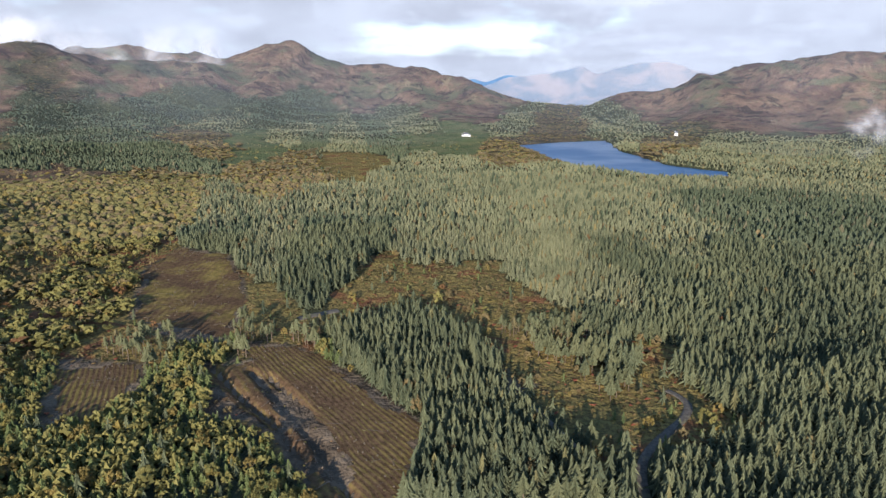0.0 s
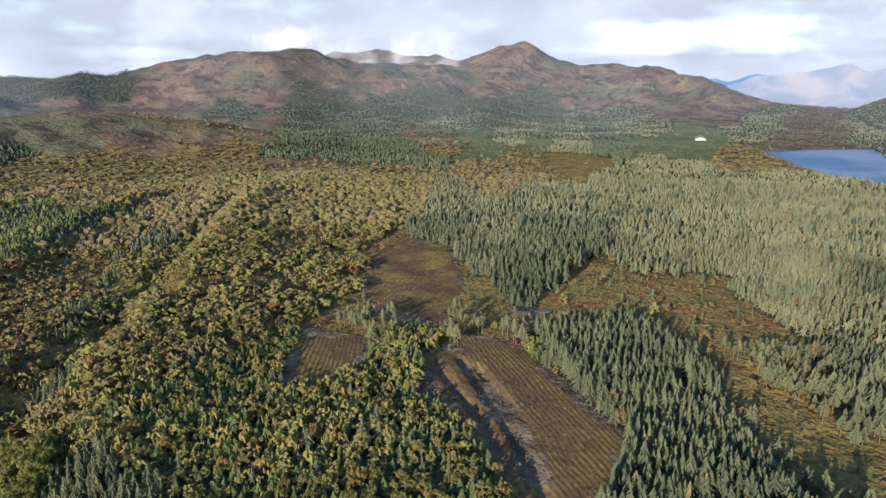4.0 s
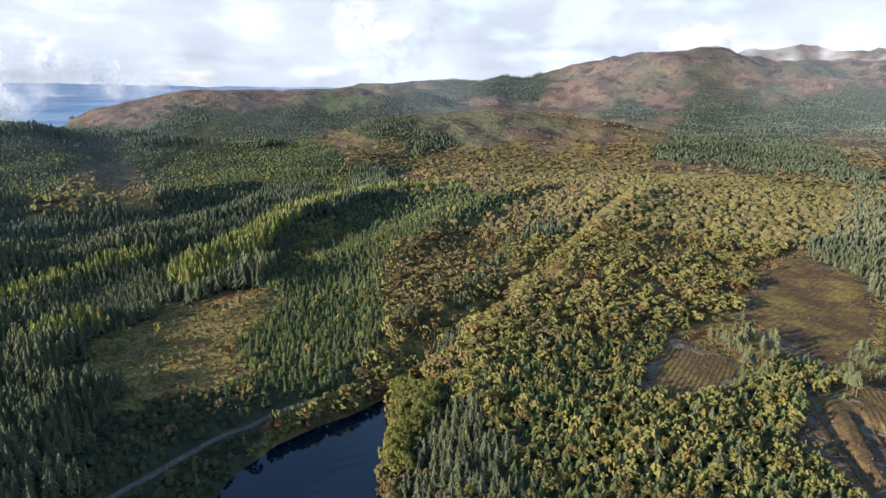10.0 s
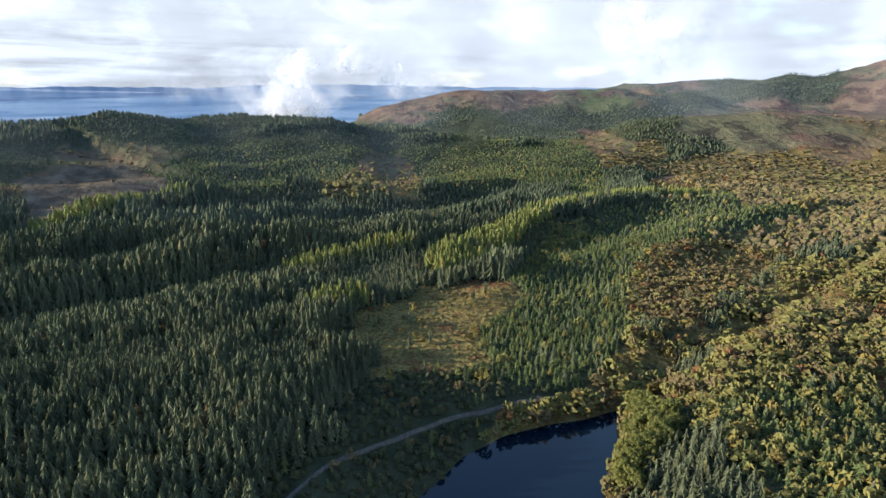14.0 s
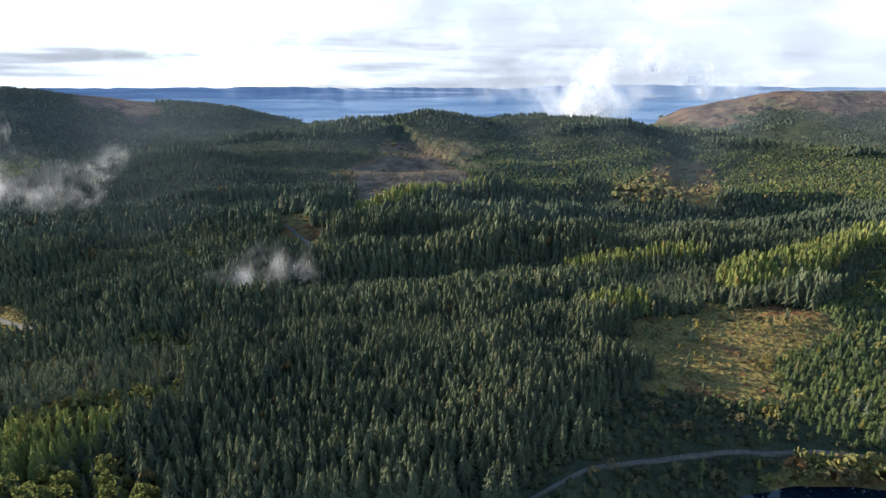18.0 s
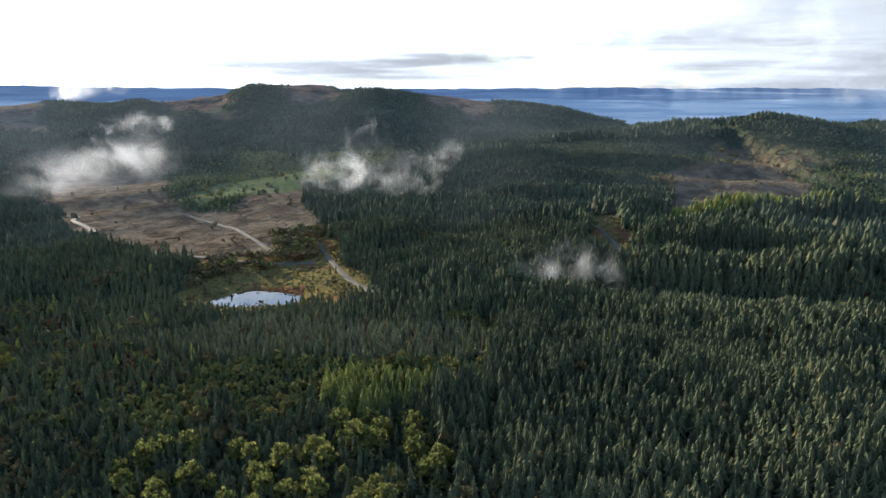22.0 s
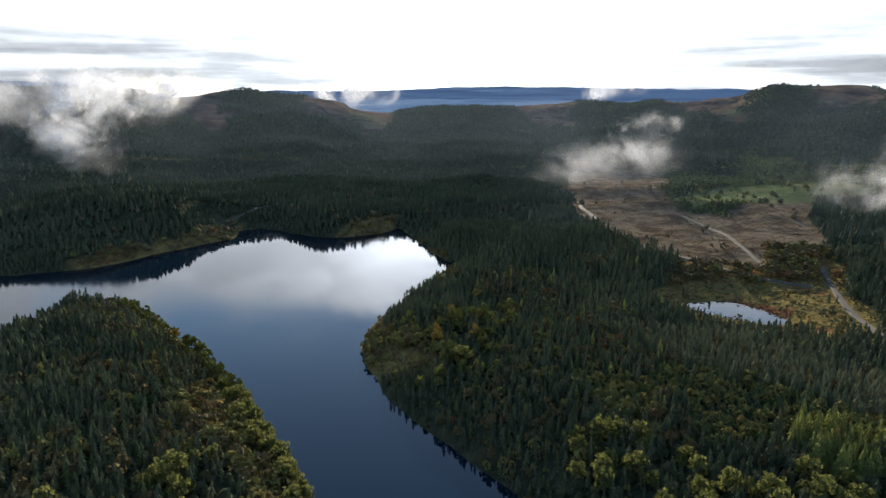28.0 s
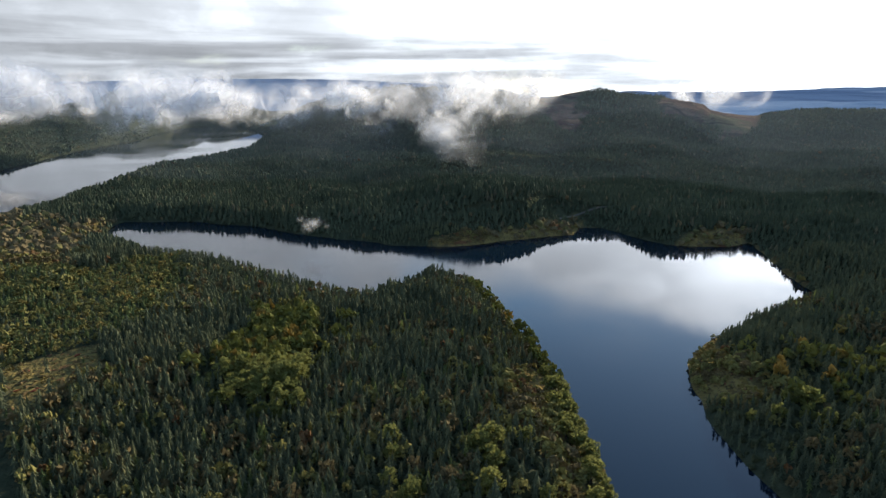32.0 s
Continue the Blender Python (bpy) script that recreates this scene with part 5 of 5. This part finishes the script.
FIR = ([star_fir(6, 5, k, 0.06, 0.74, 0.30) for k in range(10)], [star_fir(4, 4, 10 + k, 0.06, 0.70, 0.34) for k in range(8)], [star_fir(2, 3, 20 + k, 0.0, 0.62, 0.55) for k in range(6)], [fir_form(1, 4, 30 + k, 0.0) for k in range(4)])
LEAFY = ([leafy_form(16, k, 0.08, 0.32) for k in range(8)], [leafy_form(11, 10 + k, 0.06, 0.34) for k in range(8)], [crown_form((4, 4), 20 + k, 2) for k in range(6)], [leafy_form(1, 30 + k, 0.0, 0.9) for k in range(5)])
PINE = ([star_fir(4, 6, 40 + k, 0.5, 0.5) for k in range(5)], [star_fir(3, 5, 50 + k, 0.5, 0.5) for k in range(4)], [star_fir(2, 4, 60 + k, 0.35) for k in range(3)], [fir_form(1, 6, 70, 0.0)])
STEMS = [stem_form(0.0, 0.75, k) for k in range(3)]
grow()


# ---- trees that stand near enough to tell apart ----
def part(name, verts, faces, material, parent, label="", attrs=(), smooth=False):
    ob = mesh_object(name, verts, faces, material, attrs, smooth)
    ob.parent = parent
    if label:
        tagged(ob, label)
    return ob


def tube(path, radii, sides=7):
    """A bent tapered round stem along points."""
    path = np.array(path, float)
    v, f = [], []
    for k, (c, w) in enumerate(zip(path, radii)):
        d = path[min(k + 1, len(path) - 1)] - path[max(k - 1, 0)]
        d /= np.linalg.norm(d)
        a = np.cross(d, (0.31, 0.95, 0.1))
        a /= np.linalg.norm(a)
        b = np.cross(d, a)
        v += [c + w * (a * math.cos(2 * math.pi * s / sides) + b * math.sin(2 * math.pi * s / sides)) for s in range(sides)]
    for k in range(len(path) - 1):
        for s in range(sides):
            p, q = k * sides + s, k * sides + (s + 1) % sides
            f += [(p, q, q + sides), (p, q + sides, p + sides)]
    return np.array(v), np.array(f)


def join(*pieces):
    vs, fs, base = [], [], 0
    for v, f in pieces:
        vs.append(v)
        fs.append(np.asarray(f) + base)
        base += len(v)
    return np.concatenate(vs), np.concatenate(fs)


def spray_fir(seed, tiers, wide, tall, bottom):
    """A fir crown of single drooping branches, each a folded spray."""
    rnd = np.random.RandomState(seed)
    v, f = [], []
    for k in range(tiers):
        z = bottom + (1 - bottom) * k / tiers
        reach = (1 - (k / tiers)) ** 0.85
        n = max(4, int(9 - 4 * k / tiers))
        for s in range(n):
            a = 2 * math.pi * (s + rnd.rand() * 0.7) / n + k
            q = wide * reach * (0.75 + 0.5 * rnd.rand()) + 0.05
            drop, half = (0.05 + 0.05 * rnd.rand()) * tall * reach, 0.20 * q + 0.10
            c, d, base = math.cos(a), math.sin(a), len(v)
            z0 = z * tall + 0.03 * tall * rnd.randn()
            v += [(0, 0, z0 + 0.10 * tall), (q * c, q * d, z0 - drop * 0.3), (0.6 * q * c - half * d, 0.6 * q * d + half * c, z0 - drop), (0.6 * q * c + half * d, 0.6 * q * d - half * c, z0 - drop)]
            f += [(base, base + 2, base + 1), (base, base + 1, base + 3)]
    base = len(v)
    v += [(0, 0, tall), (0.25, 0, tall * 0.9), (-0.12, 0.22, tall * 0.9), (-0.12, -0.22, tall * 0.9)]
    f += [(base, base + 1, base + 2), (base, base + 2, base + 3), (base, base + 3, base + 1)]
    return np.array(v), np.array(f)


def leaf_crown(seed, clumps, wide, tall, bottom):
    """A broadleaf crown: clumps on the limb ends, each a knot of small leaf sprays."""
    rnd = np.random.RandomState(seed)
    v, f = [], []
    for k in range(clumps):
        a, e, far = rnd.rand() * 6.283, math.asin(1 - 1.35 * (k + rnd.rand()) / clumps), 0.45 + 0.5 * rnd.rand()
        c = np.array([far * wide * math.cos(a) * math.cos(e), far * wide * math.sin(a) * math.cos(e), tall * (bottom + (1 - bottom) * (0.46 + 0.60 * far * math.sin(e)))])
        size = (0.13 + 0.11 * rnd.rand()) * wide
        for s in range(9):
            d = rnd.randn(3) * (1, 1, 0.7)
            d /= np.linalg.norm(d)
            d[2] = abs(d[2]) * (1 if rnd.rand() < 0.75 else -1)
            m = c + d * size * 0.8
            t, base = rnd.randn(3), len(v)
            t -= d * (t @ d) * 0.7
            t /= np.linalg.norm(t)
            u = np.cross(d, t)
            q = size * (0.55 + 0.3 * rnd.rand())
            v += [m + t * q, m - t * q * 0.5 + u * q * 0.85, m - t * q * 0.5 - u * q * 0.85, m + d * q * 0.45]
            f += [(base, base + 1, base + 3), (base + 1, base + 2, base + 3), (base + 2, base, base + 3)]
    return np.array(v), np.array(f)


def limbs(seed, tall, wide, count=5):
    """Trunk and main limbs of a broadleaf tree."""
    rnd = np.random.RandomState(seed)
    pieces = [tube([(0, 0, -0.4), (0.1, 0, tall * 0.25), (0, 0.15, tall * 0.6)], (0.035 * tall, 0.026 * tall, 0.012 * tall))]
    for k in range(count):
        a = 6.283 * (k + rnd.rand() * 0.6) / count
        q, z = wide * (0.5 + 0.25 * rnd.rand()), tall * (0.22 + 0.2 * rnd.rand())
        pieces.append(tube([(0, 0, z), (0.5 * q * math.cos(a), 0.5 * q * math.sin(a), z + 0.16 * tall), (q * math.cos(a), q * math.sin(a), z + 0.36 * tall)], (0.016 * tall, 0.011 * tall, 0.004 * tall), 5))
    return join(*pieces)


SINGLE_LOOKS = {
    "spruce": ("spruce_tree", "dark green spruce with drooping tiers in the plantation", "spruce", "spruces near the loch"),
    "young_spruce": ("young_spruce_tree", "young blue-green spruce among birches", "spruce", "young spruces near the loch"),
    "larch": ("larch_tree", "yellow-green autumn larch at the water's edge", "larch", "larches near the loch"),
    "green_birch": ("birch_tree", "slender birch with yellowing green leaves", "birch", "birches near the loch"),
    "gold_birch": ("golden_birch_tree", "small birch with golden autumn leaves", "birch", "golden birches near the loch"),
    "dim_birch": ("bare_birch_tree", "half-bare brown birch on the hillside", "birch", "bare birches near the loch"),
    "oak": ("oak_tree", "broad oak with a yellow-green rounded crown", "oak", "oaks on the headland"),
    "pine": ("pine_tree", "tall pine with a bare stem and small crown", "pine", "pines beside the clearing"),
}


def single_trees():
    for kind, (spots, heights, widths) in sorted(SINGLE.items()):
        if kind not in SINGLE_LOOKS or not len(spots):
            continue
        name, label, category, group = SINGLE_LOOKS[kind]
        leafy = "birch" in kind or kind == "oak"
        models = []
        for k in range(4):
            tall, wide = float(np.median(heights)), float(np.median(widths)) * 1.08
            top = tagged(new(name), label, category, group)
            if leafy:
                part("trunk", *limbs(k, tall, wide), BARK, top)
                crown = leaf_crown(k + 5, 64 if kind == "oak" else 34, wide, tall, 0.12)
            else:
                bottom = 0.5 if kind == "pine" else 0.1
                part("trunk", *tube([(0, 0, -0.4), (0.05, 0, tall * 0.5), (0, 0, tall * 0.96)], (0.02 * tall, 0.013 * tall, 0.004 * tall)), BARK, top)
                crown = spray_fir(k, 9 if kind == "pine" else 17, wide, tall, bottom)
            part("crown", *crown, LEAVES[kind], top, "", (("tint", np.full(len(crown[0]), (0.15, 0.45, 0.7, 0.9)[k])),))
            models.append((top, tall))
        rnd = np.random.RandomState(len(kind))
        for i, (spot, h) in enumerate(zip(spots, heights)):
            ob, tall = models[i % 4]
            s = h / tall
            m = Matrix.LocRotScale(Vector(spot), Euler((0.03 * rnd.randn(), 0.03 * rnd.randn(), rnd.rand() * 6.28)), Vector((s * (0.9 + 0.2 * rnd.rand()),) * 2 + (s,)))
            if i < 4:
                ob.matrix_basis = m
            else:
                tree = ob.copy()
                scene.collection.objects.link(tree)
                tree.matrix_basis = m
                for child in ob.children:
                    twig = child.copy()
                    scene.collection.objects.link(twig)
                    twig.parent = tree
        for ob, _ in models[len(spots):]:
            for child in list(ob.children):
                bpy.data.objects.remove(child)
            bpy.data.objects.remove(ob)


single_trees()


# ---- stumps and brash on the felled ground ----
def stumps():
    rnd = np.random.RandomState(8)
    sx, sy = [], []
    for poly, n in ((BRASH_STRIP, 130), (UPPER_FIELD, 150), (FIELD, 70), (SMALL_FIELD, 25)):
        lo, hi = poly.min(0), poly.max(0)
        q = lo + rnd.rand(n * 3, 2) * (hi - lo)
        q = q[inside(poly, q[:, 0], q[:, 1])][:n]
        sx.append(q[:, 0])
        sy.append(q[:, 1])
    x, y = np.concatenate(sx), np.concatenate(sy)
    v, f = tube([(0, 0, -0.3), (0, 0, 0.7), (0, 0, 1.0)], (1.25, 0.9, 0.85), 7)
    n = len(v)
    v = np.concatenate([v, [(0, 0, 1.03)]])
    f = np.concatenate([f, [(14 + s, 14 + (s + 1) % 7, n) for s in range(7)]])
    plant("tree_stumps", [(v, f)], np.stack([x, y, land(x, y) + 0.2], 1), 0.30 + 0.25 * rnd.rand(len(x)), 0.16 + 0.12 * rnd.rand(len(x)), CUT_WOOD, "weathered stumps left on the felled ground", "stumps")
    x, y = x[::2] + rnd.randn(len(x[::2])) * 3, y[::2] + rnd.randn(len(y[::2])) * 3
    logs = [tube([(-1, 0.1 * k, 0.3), (0, 0, 0.5), (1, -0.1 * k, 0.4)], (0.055, 0.05, 0.03), 5) for k in (-1, 0, 1)]
    plant("brash_poles", logs, np.stack([x, y, land(x, y) + 0.25], 1), np.full(len(x), 0.8), 1.5 + 2.0 * rnd.rand(len(x)), CUT_WOOD, "bleached poles and brash left by felling", "brash")


stumps()


# ---- white houses on the valley floor ----
def box(x0, x1, y0, y1, z0, z1):
    v = np.array([(x, y, z) for z in (z0, z1) for y in (y0, y1) for x in (x0, x1)], float)
    f = [(0, 2, 3), (0, 3, 1), (4, 5, 7), (4, 7, 6), (0, 1, 5), (0, 5, 4), (2, 6, 7), (2, 7, 3), (0, 4, 6), (0, 6, 2), (1, 3, 7), (1, 7, 5)]
    return v, np.array(f)


def gable_roof(x0, x1, y0, y1, z0, z1, thick=0.3):
    m = (y0 + y1) / 2
    v = np.array([(x, y, z) for x in (x0, x1) for y, z in ((y0, z0), (m, z1), (y1, z0), (y1, z0 - thick), (m, z1 - thick), (y0, z0 - thick))], float)
    f = []
    for k in range(6):
        a, b = k, (k + 1) % 6
        f += [(a, b, b + 6), (a, b + 6, a + 6)]
    for o in (0, 6):
        f += [(o, o + 1, o + 4), (o, o + 4, o + 5), (o + 1, o + 2, o + 3), (o + 1, o + 3, o + 4)]
    return v, np.array(f)


def gable_walls(x0, x1, y0, y1, z0, z1, ridge):
    v, f = box(x0, x1, y0, y1, z0, z1)
    m = (y0 + y1) / 2
    v = np.concatenate([v, [(x0, m, ridge), (x1, m, ridge)]])
    return v, np.concatenate([f, [(4, 8, 6), (5, 7, 9), (4, 5, 9), (4, 9, 8), (6, 8, 9), (6, 9, 7)]])


def white_house(az, r, length, label, wing):
    spot = at(az, r)
    z = float(land(np.array([spot.x]), np.array([spot.y]))[0])
    top = tagged(new("white_house"), label, "house", "houses in the glen")
    top.matrix_basis = pose(spot.x, spot.y, z + 1.0, 0, 0, -az)
    blocks = [(-length / 2, length / 2, -4, 4, 6.2, 9.6)]
    if wing:
        blocks.append((length / 2 + 0.05, length / 2 + 7, -3.4, 3.4, 4.2, 6.8))
        blocks.append((-length / 2 - 6, -length / 2 - 0.05, -3.2, 3.2, 3.6, 6.0))
    for x0, x1, y0, y1, eave, ridge in blocks:
        wall = part("wall", *gable_walls(x0, x1, y0, y1, -2.5, eave, ridge - 0.25), HARL, top)
        part("roof", *gable_roof(x0 - 0.3, x1 + 0.3, y0 - 0.5, y1 + 0.5, eave - 0.1, ridge), SLATE, top, "grey slate roof")
        for x in np.arange(x0 + 1.6, x1 - 1.2, 3.2):
            for zz in ((1.0, 3.9) if eave > 5 else (1.0,)):
                frame_ = part("window", *box(x - 0.55, x + 0.55, y0 - 0.06, y0 + 0.1, zz, zz + 1.5), HARL, top)
                part("pane", *box(x - 0.45, x + 0.45, y0 - 0.09, y0 - 0.062, zz + 0.1, zz + 1.4), PANE, frame_)
        chimney = part("chimney", *box(x0 + 0.4, x0 + 1.3, -0.6, 0.6, ridge - 0.8, ridge + 1.2), HARL, top)
        part("chimney_pot", *tube([(x0 + 0.85, 0, ridge + 1.2), (x0 + 0.85, 0, ridge + 1.8)], (0.22, 0.18), 8), CUT_WOOD, chimney)
    door = part("door", *box(-0.5, 0.5, -4.1, -3.95, 0, 2.1), SLATE, top, "dark painted door")
    part("door_step", *box(-0.8, 0.8, -4.9, -4.12, -1.2, 0.0), GRAVEL, top)
    return door


white_house(2.0, 1760, 11, "long white harled house with slate roofs and wings", True)
white_house(19.7, 1815, 8, "white harled cottage with a slate roof", False)


# ---- mist and low cloud ----
scene.cycles.transparent_max_bounces = 64


def mist_bank(label, az, r, z, wide, tall, deep, count, thick, seed, category="mist", lean=0.0):
    """Drifting vapour: many small soft veils turned to face the camera, thick in the middle and frayed upwards."""
    rnd = np.random.RandomState(seed)
    if category == "mist":
        count, thick = int(count * 1.7), thick * 0.72
    cores = rnd.randn(6, 3) * (0.42, 0.5, 0.28)
    which = rnd.randint(6, size=count)
    c = cores[which] + rnd.randn(count, 3) * (0.24, 0.3, 0.20)
    c[:, 2] += 0.25 * rnd.rand(count) ** 3
    size = (0.24 + 0.26 * rnd.rand(count)) * (1.1 - 0.35 * np.clip(np.abs(c[:, 0]), 0, 1))
    out = at(az, 1)
    side = np.array((out.y, -out.x, 0.0))
    out = np.array(out)
    middle = np.array(at(az, r, z))
    place = middle + side * (c[:, :1] * wide / 2 + lean * c[:, 2:] * tall / 2) + out * c[:, 1:2] * deep / 2 + np.array((0, 0, 1.0)) * c[:, 2:] * tall / 2
    sides = 10
    v, f, edge = [], [], []
    for k in range(count):
        n = rnd.randn(3) * (0.5, 0.5, 0.35) - out
        n /= np.linalg.norm(n)
        a = np.cross(n, (0.3, 0.2, 1.0))
        a /= np.linalg.norm(a)
        b = np.cross(n, a)
        q = size[k] * (wide + tall) / 4 * 1.5
        base = len(v)
        v.append(place[k] + n * q * 0.35)
        edge.append(1.0)
        for ring, (w, lift, e) in enumerate(((0.5, 0.26, 0.62), (1.0, 0.0, 0.0))):
            for s in range(sides):
                t = 2 * math.pi * s / sides
                g = q * w * (1 + 0.25 * (rnd.rand() - 0.5))
                v.append(place[k] + (a * math.cos(t) + b * math.sin(t) * 0.75) * g + n * q * lift)
                edge.append(e)
        f += [(base, base + 1 + s, base + 1 + (s + 1) % sides) for s in range(sides)]
        for s in range(sides):
            p, q_ = base + 1 + s, base + 1 + (s + 1) % sides
            f += [(p, p + sides, q_ + sides), (p, q_ + sides, q_)]
    ob = mesh_object("mist_bank" if category == "mist" else "low_cloud", np.array(v), f, MIST, (("edge", edge), ("thick", np.full(len(v), thick)), ("span", np.full(len(v), (wide + tall) / 2))), True)
    return tagged(ob, label, category, kind="stuff")


mist_bank("white wisp of mist over spruce slopes", -134.6, 600, 62, 100, 66, 50, 43, 0.30, 11, lean=0.6)
mist_bank("thin grey mist hanging between spruces", -119.4, 385, 20, 60, 50, 30, 34, 0.19, 12)
mist_bank("white shreds of mist over the felled slope", -157.0, 820, 42, 220, 56, 80, 61, 0.11, 13, lean=0.5)
mist_bank("high shred of mist against the dark hill", -154.5, 1100, 72, 100, 60, 40, 21, 0.34, 14, lean=0.6)
mist_bank("tall column of mist rising from a dark wood", -201.0, 1050, 64, 120, 150, 90, 61, 0.44, 15, lean=-0.4)
mist_bank("small wisp of mist on the far shore", -213.8, 545, 22, 22, 24, 14, 10, 0.25, 16)
mist_bank("bank of low cloud along the hilltop", -199, 1350, 104, 330, 100, 150, 76, 1.1, 17, "cloud", 0.3)
mist_bank("bank of low cloud above the long loch", -207, 1450, 106, 340, 84, 150, 70, 1.1, 18, "cloud", 0.3)
mist_bank("bank of low cloud above the long loch", -216, 1550, 106, 360, 84, 160, 70, 1.1, 19, "cloud")
mist_bank("bank of low cloud above the long loch", -225, 1500, 106, 340, 84, 160, 70, 1.1, 20, "cloud")
mist_bank("bank of low cloud above the long loch", -235, 1500, 106, 340, 84, 160, 66, 1.1, 21, "cloud")
mist_bank("wisp of mist above the forest edge", 33.0, 900, 90, 60, 66, 40, 21, 0.34, 22)
mist_bank("shred of cloud clinging to the mountain ridge", -25, 3150, 275, 560, 240, 200, 54, 0.27, 23, "cloud", 0.6)
mist_bank("shred of cloud clinging to the mountain ridge", -20.5, 3050, 225, 240, 150, 120, 28, 0.29, 24, "cloud", 0.6)
mist_bank("shred of cloud on the mountain shoulder", -31, 3300, 330, 700, 220, 200, 46, 0.24, 31, "cloud", 0.3)
mist_bank("billow of white cloud rising behind the hill", -86.0, 3000, 190, 460, 400, 200, 80, 0.80, 25, "cloud", 0.5)
mist_bank("white fog bank beyond the wooded hill", -92, 3000, 66, 800, 100, 200, 61, 0.63, 26, "cloud")
mist_bank("white fog bank beyond the wooded hill", -78, 3050, 120, 420, 140, 200, 43, 0.52, 27, "cloud")
mist_bank("tall white cloud behind the moor", -58.5, 4000, 400, 620, 560, 300, 64, 0.52, 28, "cloud", 0.4)
mist_bank("bright white cloud beyond the hills", -178.5, 3000, 96, 480, 110, 150, 46, 0.57, 29, "cloud", 0.5)
mist_bank("bright white cloud beyond the hills", -157, 3200, 140, 320, 180, 150, 43, 0.57, 30, "cloud", 0.4)


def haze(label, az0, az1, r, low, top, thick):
    """A see-through sheet curved round the camera to imitate aerial haze, thinning out upwards and at its ends."""
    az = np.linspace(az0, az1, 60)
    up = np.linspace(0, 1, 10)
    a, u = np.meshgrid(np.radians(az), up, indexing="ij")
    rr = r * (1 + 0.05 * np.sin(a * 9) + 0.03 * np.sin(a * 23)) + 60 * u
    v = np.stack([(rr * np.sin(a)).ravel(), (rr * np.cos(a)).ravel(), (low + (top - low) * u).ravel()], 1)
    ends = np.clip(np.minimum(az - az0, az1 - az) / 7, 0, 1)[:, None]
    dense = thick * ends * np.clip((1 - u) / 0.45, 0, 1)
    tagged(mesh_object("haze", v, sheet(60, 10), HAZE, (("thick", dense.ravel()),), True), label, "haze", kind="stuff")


# sheets added one behind another build up haze by degrees with distance
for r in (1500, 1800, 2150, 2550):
    haze("thin blue haze sheet in front of the mountains", -84, 40, r, -20, 420, 0.019)
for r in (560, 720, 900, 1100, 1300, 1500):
    haze("faint see-through haze sheet over the spruce slopes", -168, -74, r, -10, 120 + 0.08 * r, 0.007)
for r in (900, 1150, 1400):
    haze("thin blue haze sheet below the dark eastern hill", -240, -158, r, -20, 200, 0.014)
